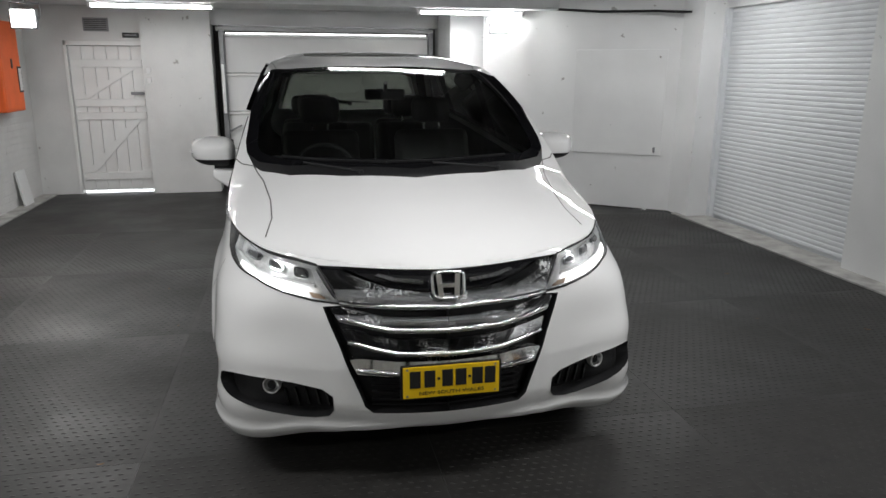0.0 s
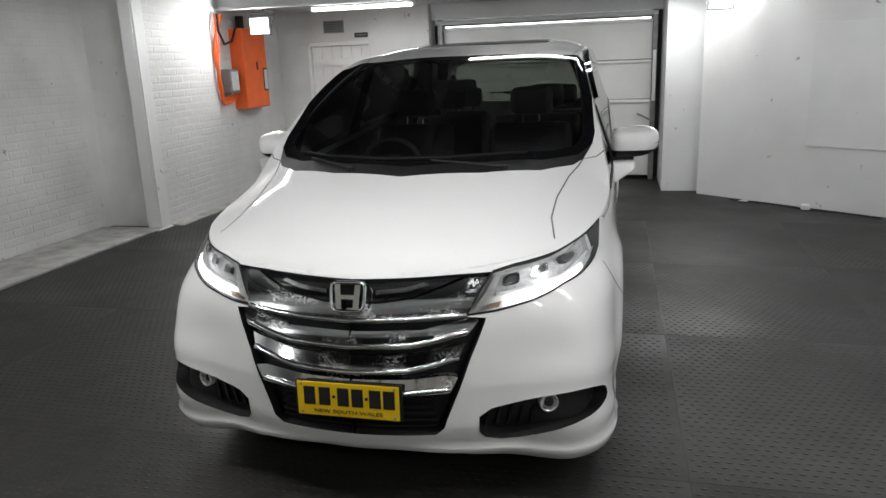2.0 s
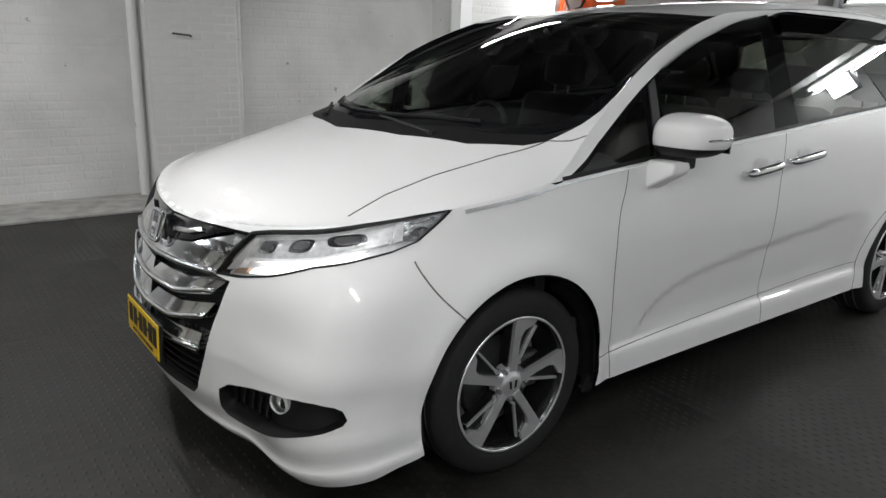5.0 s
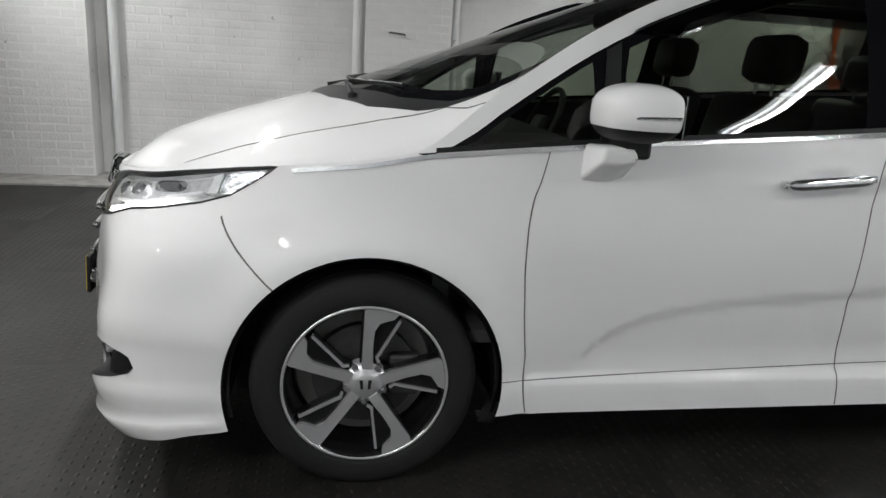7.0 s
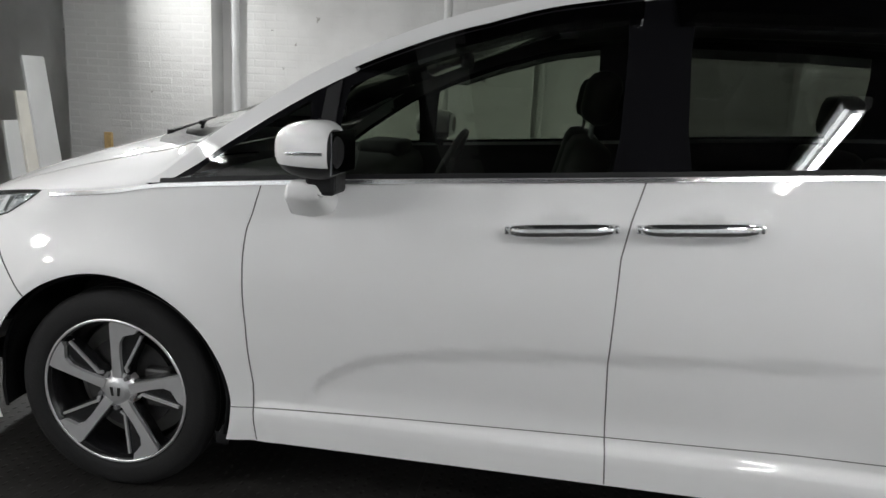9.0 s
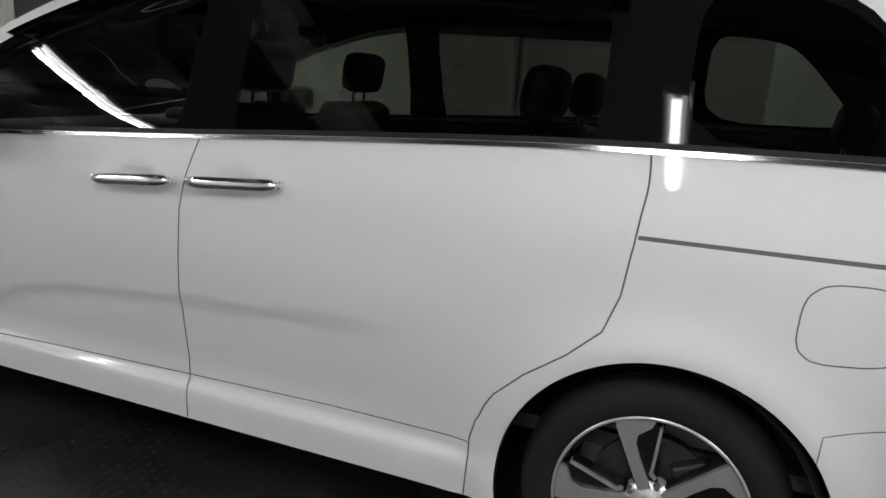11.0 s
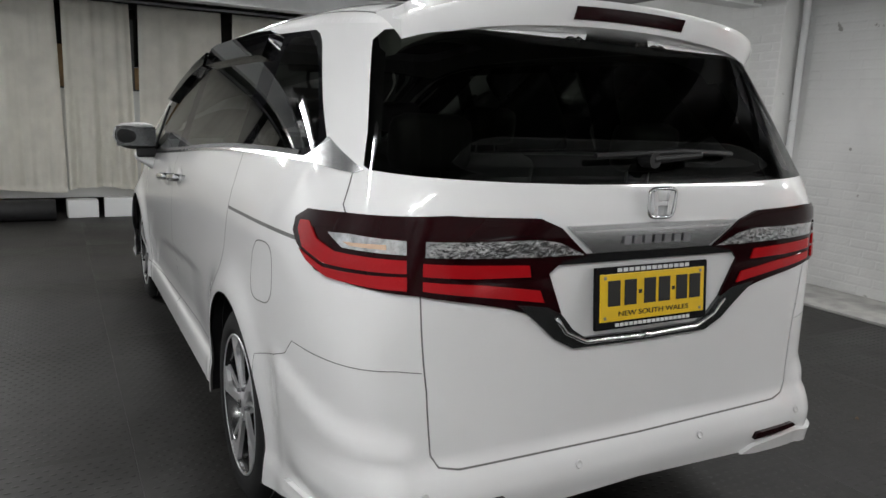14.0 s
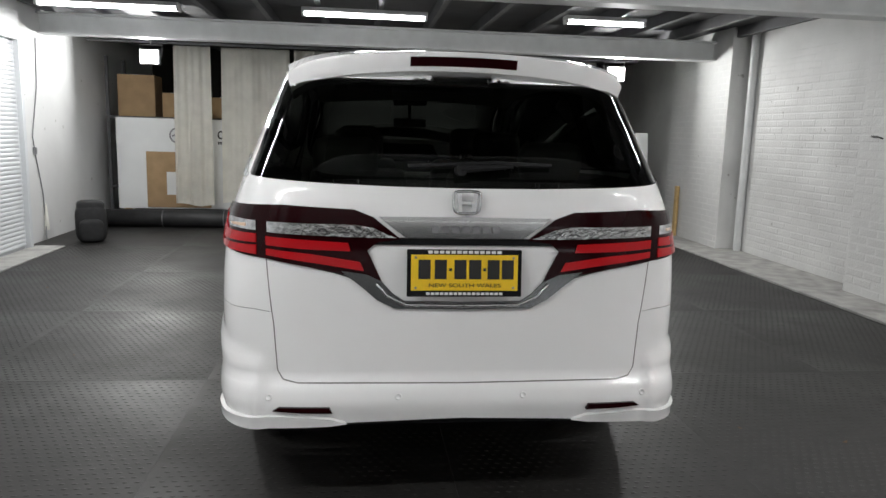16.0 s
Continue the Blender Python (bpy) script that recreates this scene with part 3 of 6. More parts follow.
def side_normal(f, s, z, h=0.004):
    a, b = f(s + h, z), f(s - h, z)
    c, d = f(s, z + h), f(s, z - h)
    n = np.cross(a - b, c - d)
    n = n / np.maximum(np.linalg.norm(n, axis=-1, keepdims=True), 1e-9)
    return n


def shell1(s, z):
    p = shell0(s, z)
    n = side_normal(shell0, np.clip(s, 0.005, S_END - 0.005), z)
    return p + n * relief(p)[..., None]


def shell(uv, off=0.0):
    s, z = uv[:, 0], uv[:, 1]
    p = shell1(s, z)
    n = side_normal(shell1, np.clip(s, 0.012, S_END - 0.012), z)
    n[:, 0] *= np.where(np.abs(p[:, 1]) > 1.9, step(p[:, 0] / 0.16), 1)
    n /= np.linalg.norm(n, axis=1, keepdims=True)
    return p + n * off, n


def lid(uv, off=0.0):
    """Bonnet, windscreen and roof, by x and y."""
    x, y = uv[:, 0], uv[:, 1]
    h = 0.004
    we = width_at(y, EDGE(y))
    xi = np.minimum(x, we - 0.006)
    p = np.stack([x, y, top_at(x, y)], -1)
    dx = (top_at(xi + h, y) - top_at(np.abs(xi - h), y)) / (2 * h)
    dx = np.where(xi < h, 0, dx)
    dy = (top_at(xi, y + h) - top_at(xi, y - h)) / (2 * h)
    n = np.stack([-dx, -dy, 1 + 0 * dx], -1)
    n /= np.linalg.norm(n, axis=-1, keepdims=True)
    return p + n * off, n


_TAB = np.unique(np.concatenate([np.interp(np.linspace(0, 1, 700), XR_, SF), SF[::8], S_END - SB[::8]]))
_FRONT = _TAB[_TAB <= S_SIDE]
_REAR = _TAB[_TAB >= S_SIDE]


def at_side(y, z):
    """The place along the outline of a side point at y, z."""
    ys = shell0(_TAB, np.full(len(_TAB), z))[:, 1]
    return float(np.interp(y, ys, _TAB))


def at_front(x, z):
    return float(np.interp(x, shell0(_FRONT, np.full(len(_FRONT), z))[:, 0], _FRONT))


def at_rear(x, z):
    return float(np.interp(-x, -shell0(_REAR, np.full(len(_REAR), z))[:, 0], _REAR))


WHERE = {"S": at_side, "F": at_front, "R": at_rear}


def dense(points, closed=True, gap=0.02):
    out = []
    n = len(points)
    for i in range(n if closed else n - 1):
        a, b = np.array(points[i], float), np.array(points[(i + 1) % n], float)
        k = max(1, int(np.linalg.norm(b - a) / gap))
        out += [tuple(a + (b - a) * j / k) for j in range(k)]
    if not closed:
        out.append(tuple(points[-1]))
    return out


def rounded(points, times=2, keep=0.2):
    """Cuts the corners of a closed outline to make it soft."""
    for _ in range(times):
        out = []
        for i in range(len(points)):
            a, b = np.array(points[i], float), np.array(points[(i + 1) % len(points)], float)
            out += [tuple(a + (b - a) * keep), tuple(a + (b - a) * (1 - keep))]
        points = out
    return points


def on_shell(text, soft=0, closed=True, gap=0.02):
    """An outline on the body side: entries such as S-1.65,.94 (side: y, z), F.4,.75 (front: x, z), R.3,1.0 (rear: x, z)."""
    pts = []
    for word in text.split():
        a, z = (float(v) for v in word[1:].split(","))
        pts.append((WHERE[word[0]](a, z), z))
    if soft:
        pts = rounded(pts, soft)
    return dense(pts, closed, gap)


def ribbon(line, w):
    """A thin closed outline either side of a line."""
    p = np.array(line)
    d = np.gradient(p, axis=0)
    n = np.stack([-d[:, 1], d[:, 0]], -1)
    n /= np.maximum(np.linalg.norm(n, axis=1, keepdims=True), 1e-9)
    return [tuple(v) for v in p + n * w / 2] + [tuple(v) for v in (p - n * w / 2)[::-1]]


def holds(poly, q):
    """Which of the points q lie in the outline."""
    p = np.array(poly)
    x, y = q[:, 0], q[:, 1]
    res = np.zeros(len(q), bool)
    lo, hi = p.min(0), p.max(0)
    some = np.where((x >= lo[0]) & (x <= hi[0]) & (y >= lo[1]) & (y <= hi[1]))[0]
    if not len(some):
        return res
    x, y = x[some], y[some]
    r = np.zeros(len(some), bool)
    j = len(p) - 1
    for i in range(len(p)):
        xi, yi, xj, yj = p[i, 0], p[i, 1], p[j, 0], p[j, 1]
        if yi != yj:
            r ^= ((yi > y) != (yj > y)) & (x < (xj - xi) * (y - yi) / (yj - yi) + xi)
        j = i
    res[some] = r
    return res


def net(outlines, grid):
    """Triangles that respect all outlines, with grid points between."""
    vs, es = [], []
    for o, closed in outlines:
        b = len(vs)
        vs += [Vector((float(p[0]), float(p[1]))) for p in o]
        es += [(b + i, b + i + 1) for i in range(len(o) - 1)] + ([(b + len(o) - 1, b)] if closed else [])
    vs += [Vector((float(p[0]), float(p[1]))) for p in grid]
    v, _, f, *_ = delaunay_2d_cdt(vs, es, [], 0, 1e-5)
    v = np.array([tuple(q) for q in v])
    f = np.array([t for t in f if len(t) == 3])
    return v, f


def skin(name, material, parent, pieces, label=""):
    """A smooth mesh from (positions, normals, triangles) pieces."""
    me = bpy.data.meshes.new(name)
    P, N, F, b = [], [], [], 0
    for p, n, f in pieces:
        P.append(p), N.append(n), F.append(f + b)
        b += len(p)
    P, N, F = np.concatenate(P), np.concatenate(N), np.concatenate(F)
    me.from_pydata(P.tolist(), [], F.tolist())
    me.shade_smooth()
    me.normals_split_custom_set_from_vertices(N.tolist())
    me.materials.append(material)
    ob = new(name, me)
    ob.parent = parent
    if label:
        ob["label"] = label
    return ob


def flip(piece):
    p, n, f = piece
    return p * (-1, 1, 1), n * (-1, 1, 1), f[:, ::-1]


def cut(v, f, keep, surf, off=0.0):
    f = f[keep]
    used = np.unique(f)
    where = np.zeros(len(v), int)
    where[used] = np.arange(len(used))
    p, n = surf(v[used], off)
    q = p[where[f]]
    up = np.cross(q[:, 1] - q[:, 0], q[:, 2] - q[:, 0])
    g = where[f]
    turn = (up * n[g[:, 0]]).sum(1) < 0
    g[turn] = g[turn][:, ::-1]
    return p, n, g


def slab(name, material, parent, outline, front, back, surf=shell, sides="both", label="", gap=0.02):
    """A plate that follows the body: its face stands off by front, its rim runs back to back."""
    o = np.array(outline)
    lo, hi = o.min(0), o.max(0)
    gx, gy = np.meshgrid(np.arange(lo[0] + gap / 2, hi[0], gap), np.arange(lo[1] + gap / 2, hi[1], gap))
    g = np.stack([gx.ravel(), gy.ravel()], -1)
    v, f = net([(outline, True)], g[holds(outline, g)])
    c = v[f].mean(1)
    face = cut(v, f, holds(outline, c), surf, front)
    a, n = surf(o, front)
    b, _ = surf(o, back)
    m = len(o)
    k = np.arange(m)
    k1 = (k + 1) % m
    q = np.concatenate([np.stack([k, k1, k1 + m], -1), np.stack([k, k1 + m, k + m], -1)])
    p = np.concatenate([a, b])
    t = np.roll(a, -1, 0) - np.roll(a, 1, 0)
    w = np.cross(t, n)
    w /= np.maximum(np.linalg.norm(w, axis=1, keepdims=True), 1e-9)
    w *= np.sign((w * (a - a.mean(0))).sum())
    if front < back:
        w = -w
    e = np.cross(p[q[:, 1]] - p[q[:, 0]], p[q[:, 2]] - p[q[:, 0]])
    ww = np.concatenate([w, w])
    turn = (e * ww[q[:, 0]]).sum(1) < 0
    q[turn] = q[turn][:, ::-1]
    both = [face, (p, ww, q)]
    if sides == "both":
        return skin(name, material, parent, both + [flip(x) for x in both], label)
    if sides == "left":
        return skin(name, material, parent, both, label)
    if sides == "right":
        return skin(name, material, parent, [flip(x) for x in both], label)
    return [skin(name, material, parent, both, label), skin(name, material, parent, [flip(x) for x in both], label)]


car = thing("minivan", "pearl white minivan with chrome grille parked on rubber matting", "car")

# ---- outlines on the body side ----
BELT = curve((-1.37, .985), (-.95, 1.026), (.09, 1.105), (.67, 1.15), (1.265, 1.186), (1.97, 1.203), (2.24, 1.197))
BOTTOM_S = [(0.0, .218), (at_front(.36, .25), .222), (at_front(.6, .25), .200), (at_side(-2.1, .25), .203), (at_side(-1.8, .25), .215), (at_side(-1.02, .25), .236),
            (at_side(1.05, .25), .238), (at_side(1.85, .25), .24), (at_side(2.1, .25), .305), (at_rear(.75, .3), .345), (at_rear(.45, .35), .358), (S_END, .372)]
BOTTOM = curve(*BOTTOM_S)
ss = np.linspace(0, S_END, 420)
zt = np.full(len(ss), 1.2)
for _ in range(60):
    zt = 0.5 * zt + 0.5 * EDGE(shell0(ss, zt)[:, 1])
RIM = np.stack([ss, zt], -1)
outer = dense([tuple(p) for p in RIM] + [(s, float(BOTTOM(s))) for s in ss[::-1]])


def side_line(pairs, closed=False):
    return dense([(at_side(y, z), z) for y, z in pairs], closed)


def pillar(y):
    """How much further the painted windscreen pillar reaches down at y."""
    return 0.046 * min(1.0, max(0.0, (0.25 - y) / 0.6)) * min(1.0, max(0.25, (y + 1.36) / 0.2))


top_line = [(y, float(EDGE(y)) - 0.014 - pillar(y)) for y in np.linspace(-1.30, 1.66, 46)]
low_line = [(y, float(BELT(y)) + 0.012) for y in np.linspace(1.95, -1.33, 46)]
band = dense([(at_side(y, z), z) for y, z in top_line + [(1.71, 1.558), (1.755, 1.53), (1.825, 1.46), (1.925, 1.362), (2.042, 1.262), (2.005, 1.235)] + low_line])


def pane(y0b, y0t, y1b, y1t, lo=0.03, hi=0.03):
    """A window between two slanted uprights (y at the belt, y at the top edge)."""
    pts = []
    for k in np.linspace(0, 1, 22):
        y = y0b + (y1b - y0b) * k
        pts.append((y, float(BELT(y)) + lo))
    for k in np.linspace(1, 0, 26):
        y = y0t + (y1t - y0t) * k
        pts.append((y, float(EDGE(y)) - hi - pillar(y)))
    return dense(rounded([(at_side(y, z), z) for y, z in pts], 1, 0.25))


PANES = {
    "quarter_light": pane(-1.24, -1.19, -.84, -.84, 0.022, 0.035),
    "front_window": pane(-.76, -.74, .02, .03, 0.022, 0.05),
    "sliding_door_window": pane(.20, .19, 1.22, 1.20, 0.022, 0.06),
}
qw = on_shell("S1.40,1.215 S1.95,1.232 S1.995,1.262 S1.885,1.375 S1.775,1.485 S1.70,1.538 S1.60,1.558 S1.40,1.568", 2)
PANES["rear_side_window"] = qw
headlight = on_shell("F.398,.727 F.44,.80 F.482,.862 F.55,.877 F.67,.894 S-1.95,.914 S-1.80,.936 S-1.70,.947 S-1.76,.905 S-1.82,.868 S-1.90,.843 S-2.02,.818 F.715,.802 F.62,.764 F.50,.737")
grille = on_shell("F0,.295 F.29,.297 F.322,.325 F.361,.43 F.41,.566 F.452,.675 F.466,.716 F.402,.722 F.436,.80 F.478,.860 F.36,.857 F.18,.848 F0,.842")
fog = on_shell("F.437,.285 F.442,.384 F.63,.425 S-2.16,.447 S-2.09,.43 S-2.07,.385 S-2.14,.352 F.70,.318 F.53,.264", 1, True, 0.015)
rear_glass = on_shell("R0,1.180 R.25,1.182 R.45,1.188 R.62,1.196 S2.26,1.204 S2.236,1.212 S2.225,1.232 S2.195,1.29 S2.15,1.36 S2.11,1.42 S2.07,1.48 S2.045,1.52 S2.07,1.545 R.55,1.550 R.3,1.553 R0,1.554", 0, True, 0.015)


def arch(y0):
    y0 = y0 if y0 < 0 else y0 + .014
    return dense([(at_side(y0 + .398 * math.cos(a), max(.1, .335 + .390 * math.sin(a))), .335 + .390 * math.sin(a)) for a in np.linspace(-0.75, math.pi + 0.75, 60)] + [])


ARCHES = [arch(-HUB), arch(HUB)]
GAP_F = [(-.965, 1.02), (-1.0, .9), (-1.013, .77), (-1.005, .6), (-.985, .42), (-.972, .24)]
GAP_M = [(.10, 1.108), (.07, 1.0), (.052, .9), (.048, .6), (.06, .4), (.072, .24)]
GAP_S = [(1.345, 1.185), (1.345, 1.06), (1.338, .98), (1.325, .86), (1.295, .77), (1.22, .70), (1.12, .625), (1.045, .55), (1.0, .46), (.985, .40), (.985, .24)]
BUMP_F = [(-1.80, .835), (-1.76, .72), (-1.70, .62), (-1.66, .58)]
LINES = {
    "gap_front": side_line(GAP_F), "gap_middle": side_line(GAP_M), "gap_slide": side_line(GAP_S), "bumper_front": side_line([(-1.845, .815), (-1.70, .625), (-1.66, .58)]),
    "sill": side_line([(-1.07, .337), (-.5, .355), (.06, .372), (.55, .385), (.985, .39)]),
    "bumper_rear": on_shell("S1.80,.46 S1.79,.625 S1.95,.672 S2.03,.70 S2.08,.748 R.72,.752 R.665,.745", 0, False),
    "gate": on_shell("S2.205,1.21 S2.225,1.12 S2.30,1.03 R.675,.93 R.652,.70 R.640,.54 R.62,.508 R.57,.497 R0,.492", 0, False),
    "rail": side_line([(1.345, 1.0), (1.7, 1.006), (2.05, 1.012)]),
}
fuel = on_shell("S1.705,.955 S1.895,.968 S1.922,.80 S1.70,.775", 3)
grid_s, grid_z = np.meshgrid(np.arange(0.012, S_END, 0.024), np.arange(0.2, 1.62, 0.024))
grid_pts = np.stack([grid_s.ravel() + 0.006 * (np.arange(grid_s.size) // grid_s.shape[1] % 2), grid_z.ravel()], -1)
ribbons = {k: ribbon(v, {"rail": 0.010, "bumper_rear": 0.0022, "sill": 0.003}.get(k, 0.0042)) for k, v in LINES.items()}
fuel_rib = ribbon(fuel + [fuel[0]], 0.003)
outlines = [(outer, True), (band, True), (headlight, True), (grille, True), (fog, True), (rear_glass, True)] + [(a, True) for a in ARCHES]
outlines += [(p, True) for p in PANES.values()] + [(r, True) for r in ribbons.values()] + [(fuel_rib, True)]
keep = holds(outer, grid_pts)
V, F = net(outlines, grid_pts[keep])
C = V[F].mean(1)
region = np.full(len(F), "", dtype=object)
inside_outer = holds(outer, C)
region[inside_outer] = "body"
xyz = shell0(C[:, 0], C[:, 1])
cy, cz, cx = xyz[:, 1], xyz[:, 2], xyz[:, 0]


def sorted_curve(pairs):
    p = sorted((z, y) for y, z in pairs)
    return curve(*p)


gf, gm, gs = sorted_curve(GAP_F)(cz), sorted_curve(GAP_M)(cz), sorted_curve(GAP_S)(cz)
body = region == "body"
region[body & (cy < gf)] = "fender"
region[body & (cy >= gf) & (cy < gm)] = "front_door"
region[body & (cy >= gm) & (cy < gs)] = "sliding_door"
region[body & (cy >= gs)] = "quarter_panel"
region[body & (np.abs(cy) < 1.1) & (cz < .337 + .027 * (cy + 1.07))] = "side_skirt"
region[body & (cy < -1.55) & (cz < .835 + 0.0 * cy) & (cy < -1.845 + (.815 - cz) * .76)] = "front_bumper"
gate_poly = LINES["gate"] + [(S_END, .47), (S_END, 1.6), (at_rear(.61, 1.545), 1.57)]
region[body & holds(gate_poly + [LINES["gate"][0]], C) & (cy > 2)] = "tailgate"
rb = LINES["bumper_rear"] + [(at_rear(.655, .72), .72)] + LINES["gate"][-60:] + [(S_END, .2), (at_side(1.6, .25), .2), (at_side(1.6, .25), .46)]
region[body & (cy > 1.6) & (region != "tailgate") & (cz < np.interp(cy, [1.6, 1.80, 1.95, 2.03, 2.08, 2.5], [.5, .625, .672, .70, .748, .75]))] = "rear_bumper"
region[body & holds(band, C)] = "window_frame"
for k, p in PANES.items():
    region[body & holds(p, C)] = k
region[body & holds(headlight, C)] = "headlight"
region[body & holds(grille, C)] = "grille"
region[body & holds(fog, C)] = "fog"
region[body & holds(rear_glass, C)] = "rear_window"
seams = np.zeros(len(F), bool)
for r in ribbons.values():
    seams |= holds(r, C)
seams |= holds(fuel_rib, C)
region[body & seams & np.isin(region, ["fender", "front_door", "sliding_door", "quarter_panel", "side_skirt", "front_bumper", "rear_bumper", "tailgate"])] = "seam"
for a in ARCHES:
    region[holds(a, C)] = ""
WHOLE = {"front_bumper": PAINT, "tailgate": PAINT, "rear_bumper": PAINT, "rear_window": PRIVACY}
SIDED = {"fender": PAINT, "front_door": PAINT, "sliding_door": PAINT, "quarter_panel": PAINT, "side_skirt": PAINT, "window_frame": FILMBLACK,
         "quarter_light": SIDEGLASS, "front_window": SIDEGLASS, "sliding_door_window": PRIVACY, "rear_side_window": PRIVACY}
LABELS = {"rear_window": "dark tinted rear window", "window_frame": "gloss black window surround", "front_window": "tinted front door window",
          "sliding_door_window": "dark privacy glass", "rear_side_window": "dark privacy glass", "quarter_light": "small tinted corner window"}
made = {}
for k, m in {**WHOLE, **SIDED}.items():
    piece = cut(V, F, region == k, shell)
    if k in WHOLE:
        made[k] = [skin(k, m, car, [piece, flip(piece)], LABELS.get(k, ""))]
    else:
        made[k] = [skin(k, m, car, [piece], LABELS.get(k, "")), skin(k, m, car, [flip(piece)], LABELS.get(k, ""))]
for r in list(ribbons.values()) + [fuel_rib]:
    some = (region == "seam") & holds(r, C)
    if some.any():
        piece = cut(V, F, some, shell, -0.002)
        skin("panel_gap", SEAM, car, [piece], "grey gap between body panels"), skin("panel_gap", SEAM, car, [flip(piece)], "grey gap between body panels")
trim_keep = np.isin(region, ["front_door", "sliding_door", "quarter_panel", "seam"]) & (C[:, 1] > .4) & (cy > -1.3)
piece = cut(V, F, trim_keep, shell, -0.05)
skin("inner_trim", CABIN, car, [piece, flip(piece)], "dark inner door trim")

# ---- bonnet, windscreen, roof ----
edge3 = shell0(RIM[:, 0], RIM[:, 1])
rim_xy = [(float(max(0, p[0])), float(p[1])) for p in edge3]
rim_xy[0], rim_xy[-1] = (0.0, rim_xy[0][1]), (0.0, rim_xy[-1][1])
gy = np.arange(-2.3, 2.22, 0.026)
pts = []
for y in gy:
    we = float(width_at(y, EDGE(y)))
    for a in list(np.arange(0.0, 0.93, 0.032)) + [.945, .965, .98, .991, .997]:
        pts.append((a * we, float(y)))
pts = np.array(pts)
glass_in = dense(rounded([(0, -1.46), (.3, -1.405), (.58, -1.28), (.705, -1.16), (.728, -1.06), (.705, -.75), (.645, -.4), (.595, -.215), (.45, -.235), (0, -.30), (-.2, -.30), (-.2, -1.46)], 1, .2))
glass_out = dense([(0, -1.545), (.3, -1.485), (.57, -1.355), (.715, -1.225), (.776, -1.12), (.784, -1.04), (.757, -.77), (.702, -.4), (.658, -.19), (.63, -.155), (.5, -.165), (0, -.235), (-.2, -.235), (-.2, -1.545)])
cowl = dense([(0, -1.635), (.33, -1.565), (.57, -1.45), (.70, -1.315), (.74, -1.24), (.776, -1.12), (.60, -1.1), (-.2, -1.2), (-.2, -1.635)])
sunroof = dense(rounded([(-.2, .16), (.36, .18), (.44, .24), (.45, .35), (.44, .78), (.38, .86), (-.2, .90)], 1))
bonnet_cut = dense([(.672, -1.965), (.648, -1.82), (.655, -1.65), (.69, -1.42), (.74, -1.24)], False)
door_cut = dense([(.74, -1.24), (.80, -1.19), (.86, -1.10)], False)
roof_cut = dense([(.63, -.155), (.665, .1), (.645, .6), (.64, 1.3), (.62, 2.0)], False)
lid_ribs = [ribbon(bonnet_cut, .006), ribbon(door_cut, .005), ribbon(roof_cut, .006)]
outs = [(rim_xy, True), (glass_in, True), (glass_out, True), (cowl, True), (sunroof, True)] + [(r, True) for r in lid_ribs]
V2, F2 = net(outs, pts[holds(rim_xy, pts)])
C2 = V2[F2].mean(1)
reg = np.where(holds(rim_xy, C2) & (C2[:, 0] > 0), "roof", "").astype(object)
ok = reg == "roof"
reg[ok & (C2[:, 1] < -1.24)] = "bonnet"
bc = np.interp(C2[:, 1], [-1.965, -1.82, -1.65, -1.42, -1.24], [.672, .648, .655, .69, .74])
reg[ok & (C2[:, 1] < -1.24) & (C2[:, 0] > bc)] = "wing_top"
reg[ok & (C2[:, 1] >= -1.24) & (C2[:, 1] < 0) & (C2[:, 0] > np.interp(C2[:, 1], [-.26, -.25, -.155, 0], [.55, .632, .635, .656]))] = "a_pillar"
reg[ok & (C2[:, 1] >= -1.24) & (C2[:, 0] > .74) & (C2[:, 1] < np.interp(C2[:, 0], [.74, .80, .86], [-1.24, -1.19, -1.10]))] = "wing_top"
reg[ok & holds(cowl, C2)] = "cowl"
reg[ok & holds(glass_out, C2)] = "screen_border"
reg[ok & holds(glass_in, C2)] = "windscreen"
reg[ok & holds(sunroof, C2)] = "sunroof"
for r in lid_ribs:
    reg[ok & holds(r, C2) & np.isin(reg, ["roof", "bonnet", "wing_top", "a_pillar"])] = "seam"
for k, m, both, lab in (("roof", PAINT, True, ""), ("bonnet", PAINT, True, ""), ("wing_top", PAINT, False, ""), ("a_pillar", PAINT, False, ""), ("cowl", BLACK, True, "black plastic cowl under the windscreen"),
                        ("screen_border", FILMBLACK, True, ""), ("windscreen", WINDSCREEN, True, "large raked windscreen with rain spots"), ("sunroof", FILMBLACK, True, "dark glass sunroof")):
    piece = cut(V2, F2, reg == k, lid)
    if both:
        skin(k, m, car, [piece, flip(piece)], lab)
    else:
        skin(k, m, car, [piece], lab), skin(k, m, car, [flip(piece)], lab)
for r in lid_ribs:
    some = (reg == "seam") & holds(r, C2)
    if some.any():
        piece = cut(V2, F2, some, lid, -0.002)
        skin("panel_gap", SEAM, car, [piece], "grey gap between body panels"), skin("panel_gap", SEAM, car, [flip(piece)], "grey gap between body panels")
piece = cut(V2, F2, np.isin(reg, ["roof"]) & (C2[:, 1] > -.1), lid, -0.04)
skin("headlining", TRIM, car, [piece, flip(piece)], "pale grey headlining")


# ---- front: grille, lamps, plate ----
def both_ends(text):
    return on_shell(text)


slab("grille_backing", BLACK, car, grille, -0.045, 0.0, label="black grille opening with fine mesh", gap=0.03)
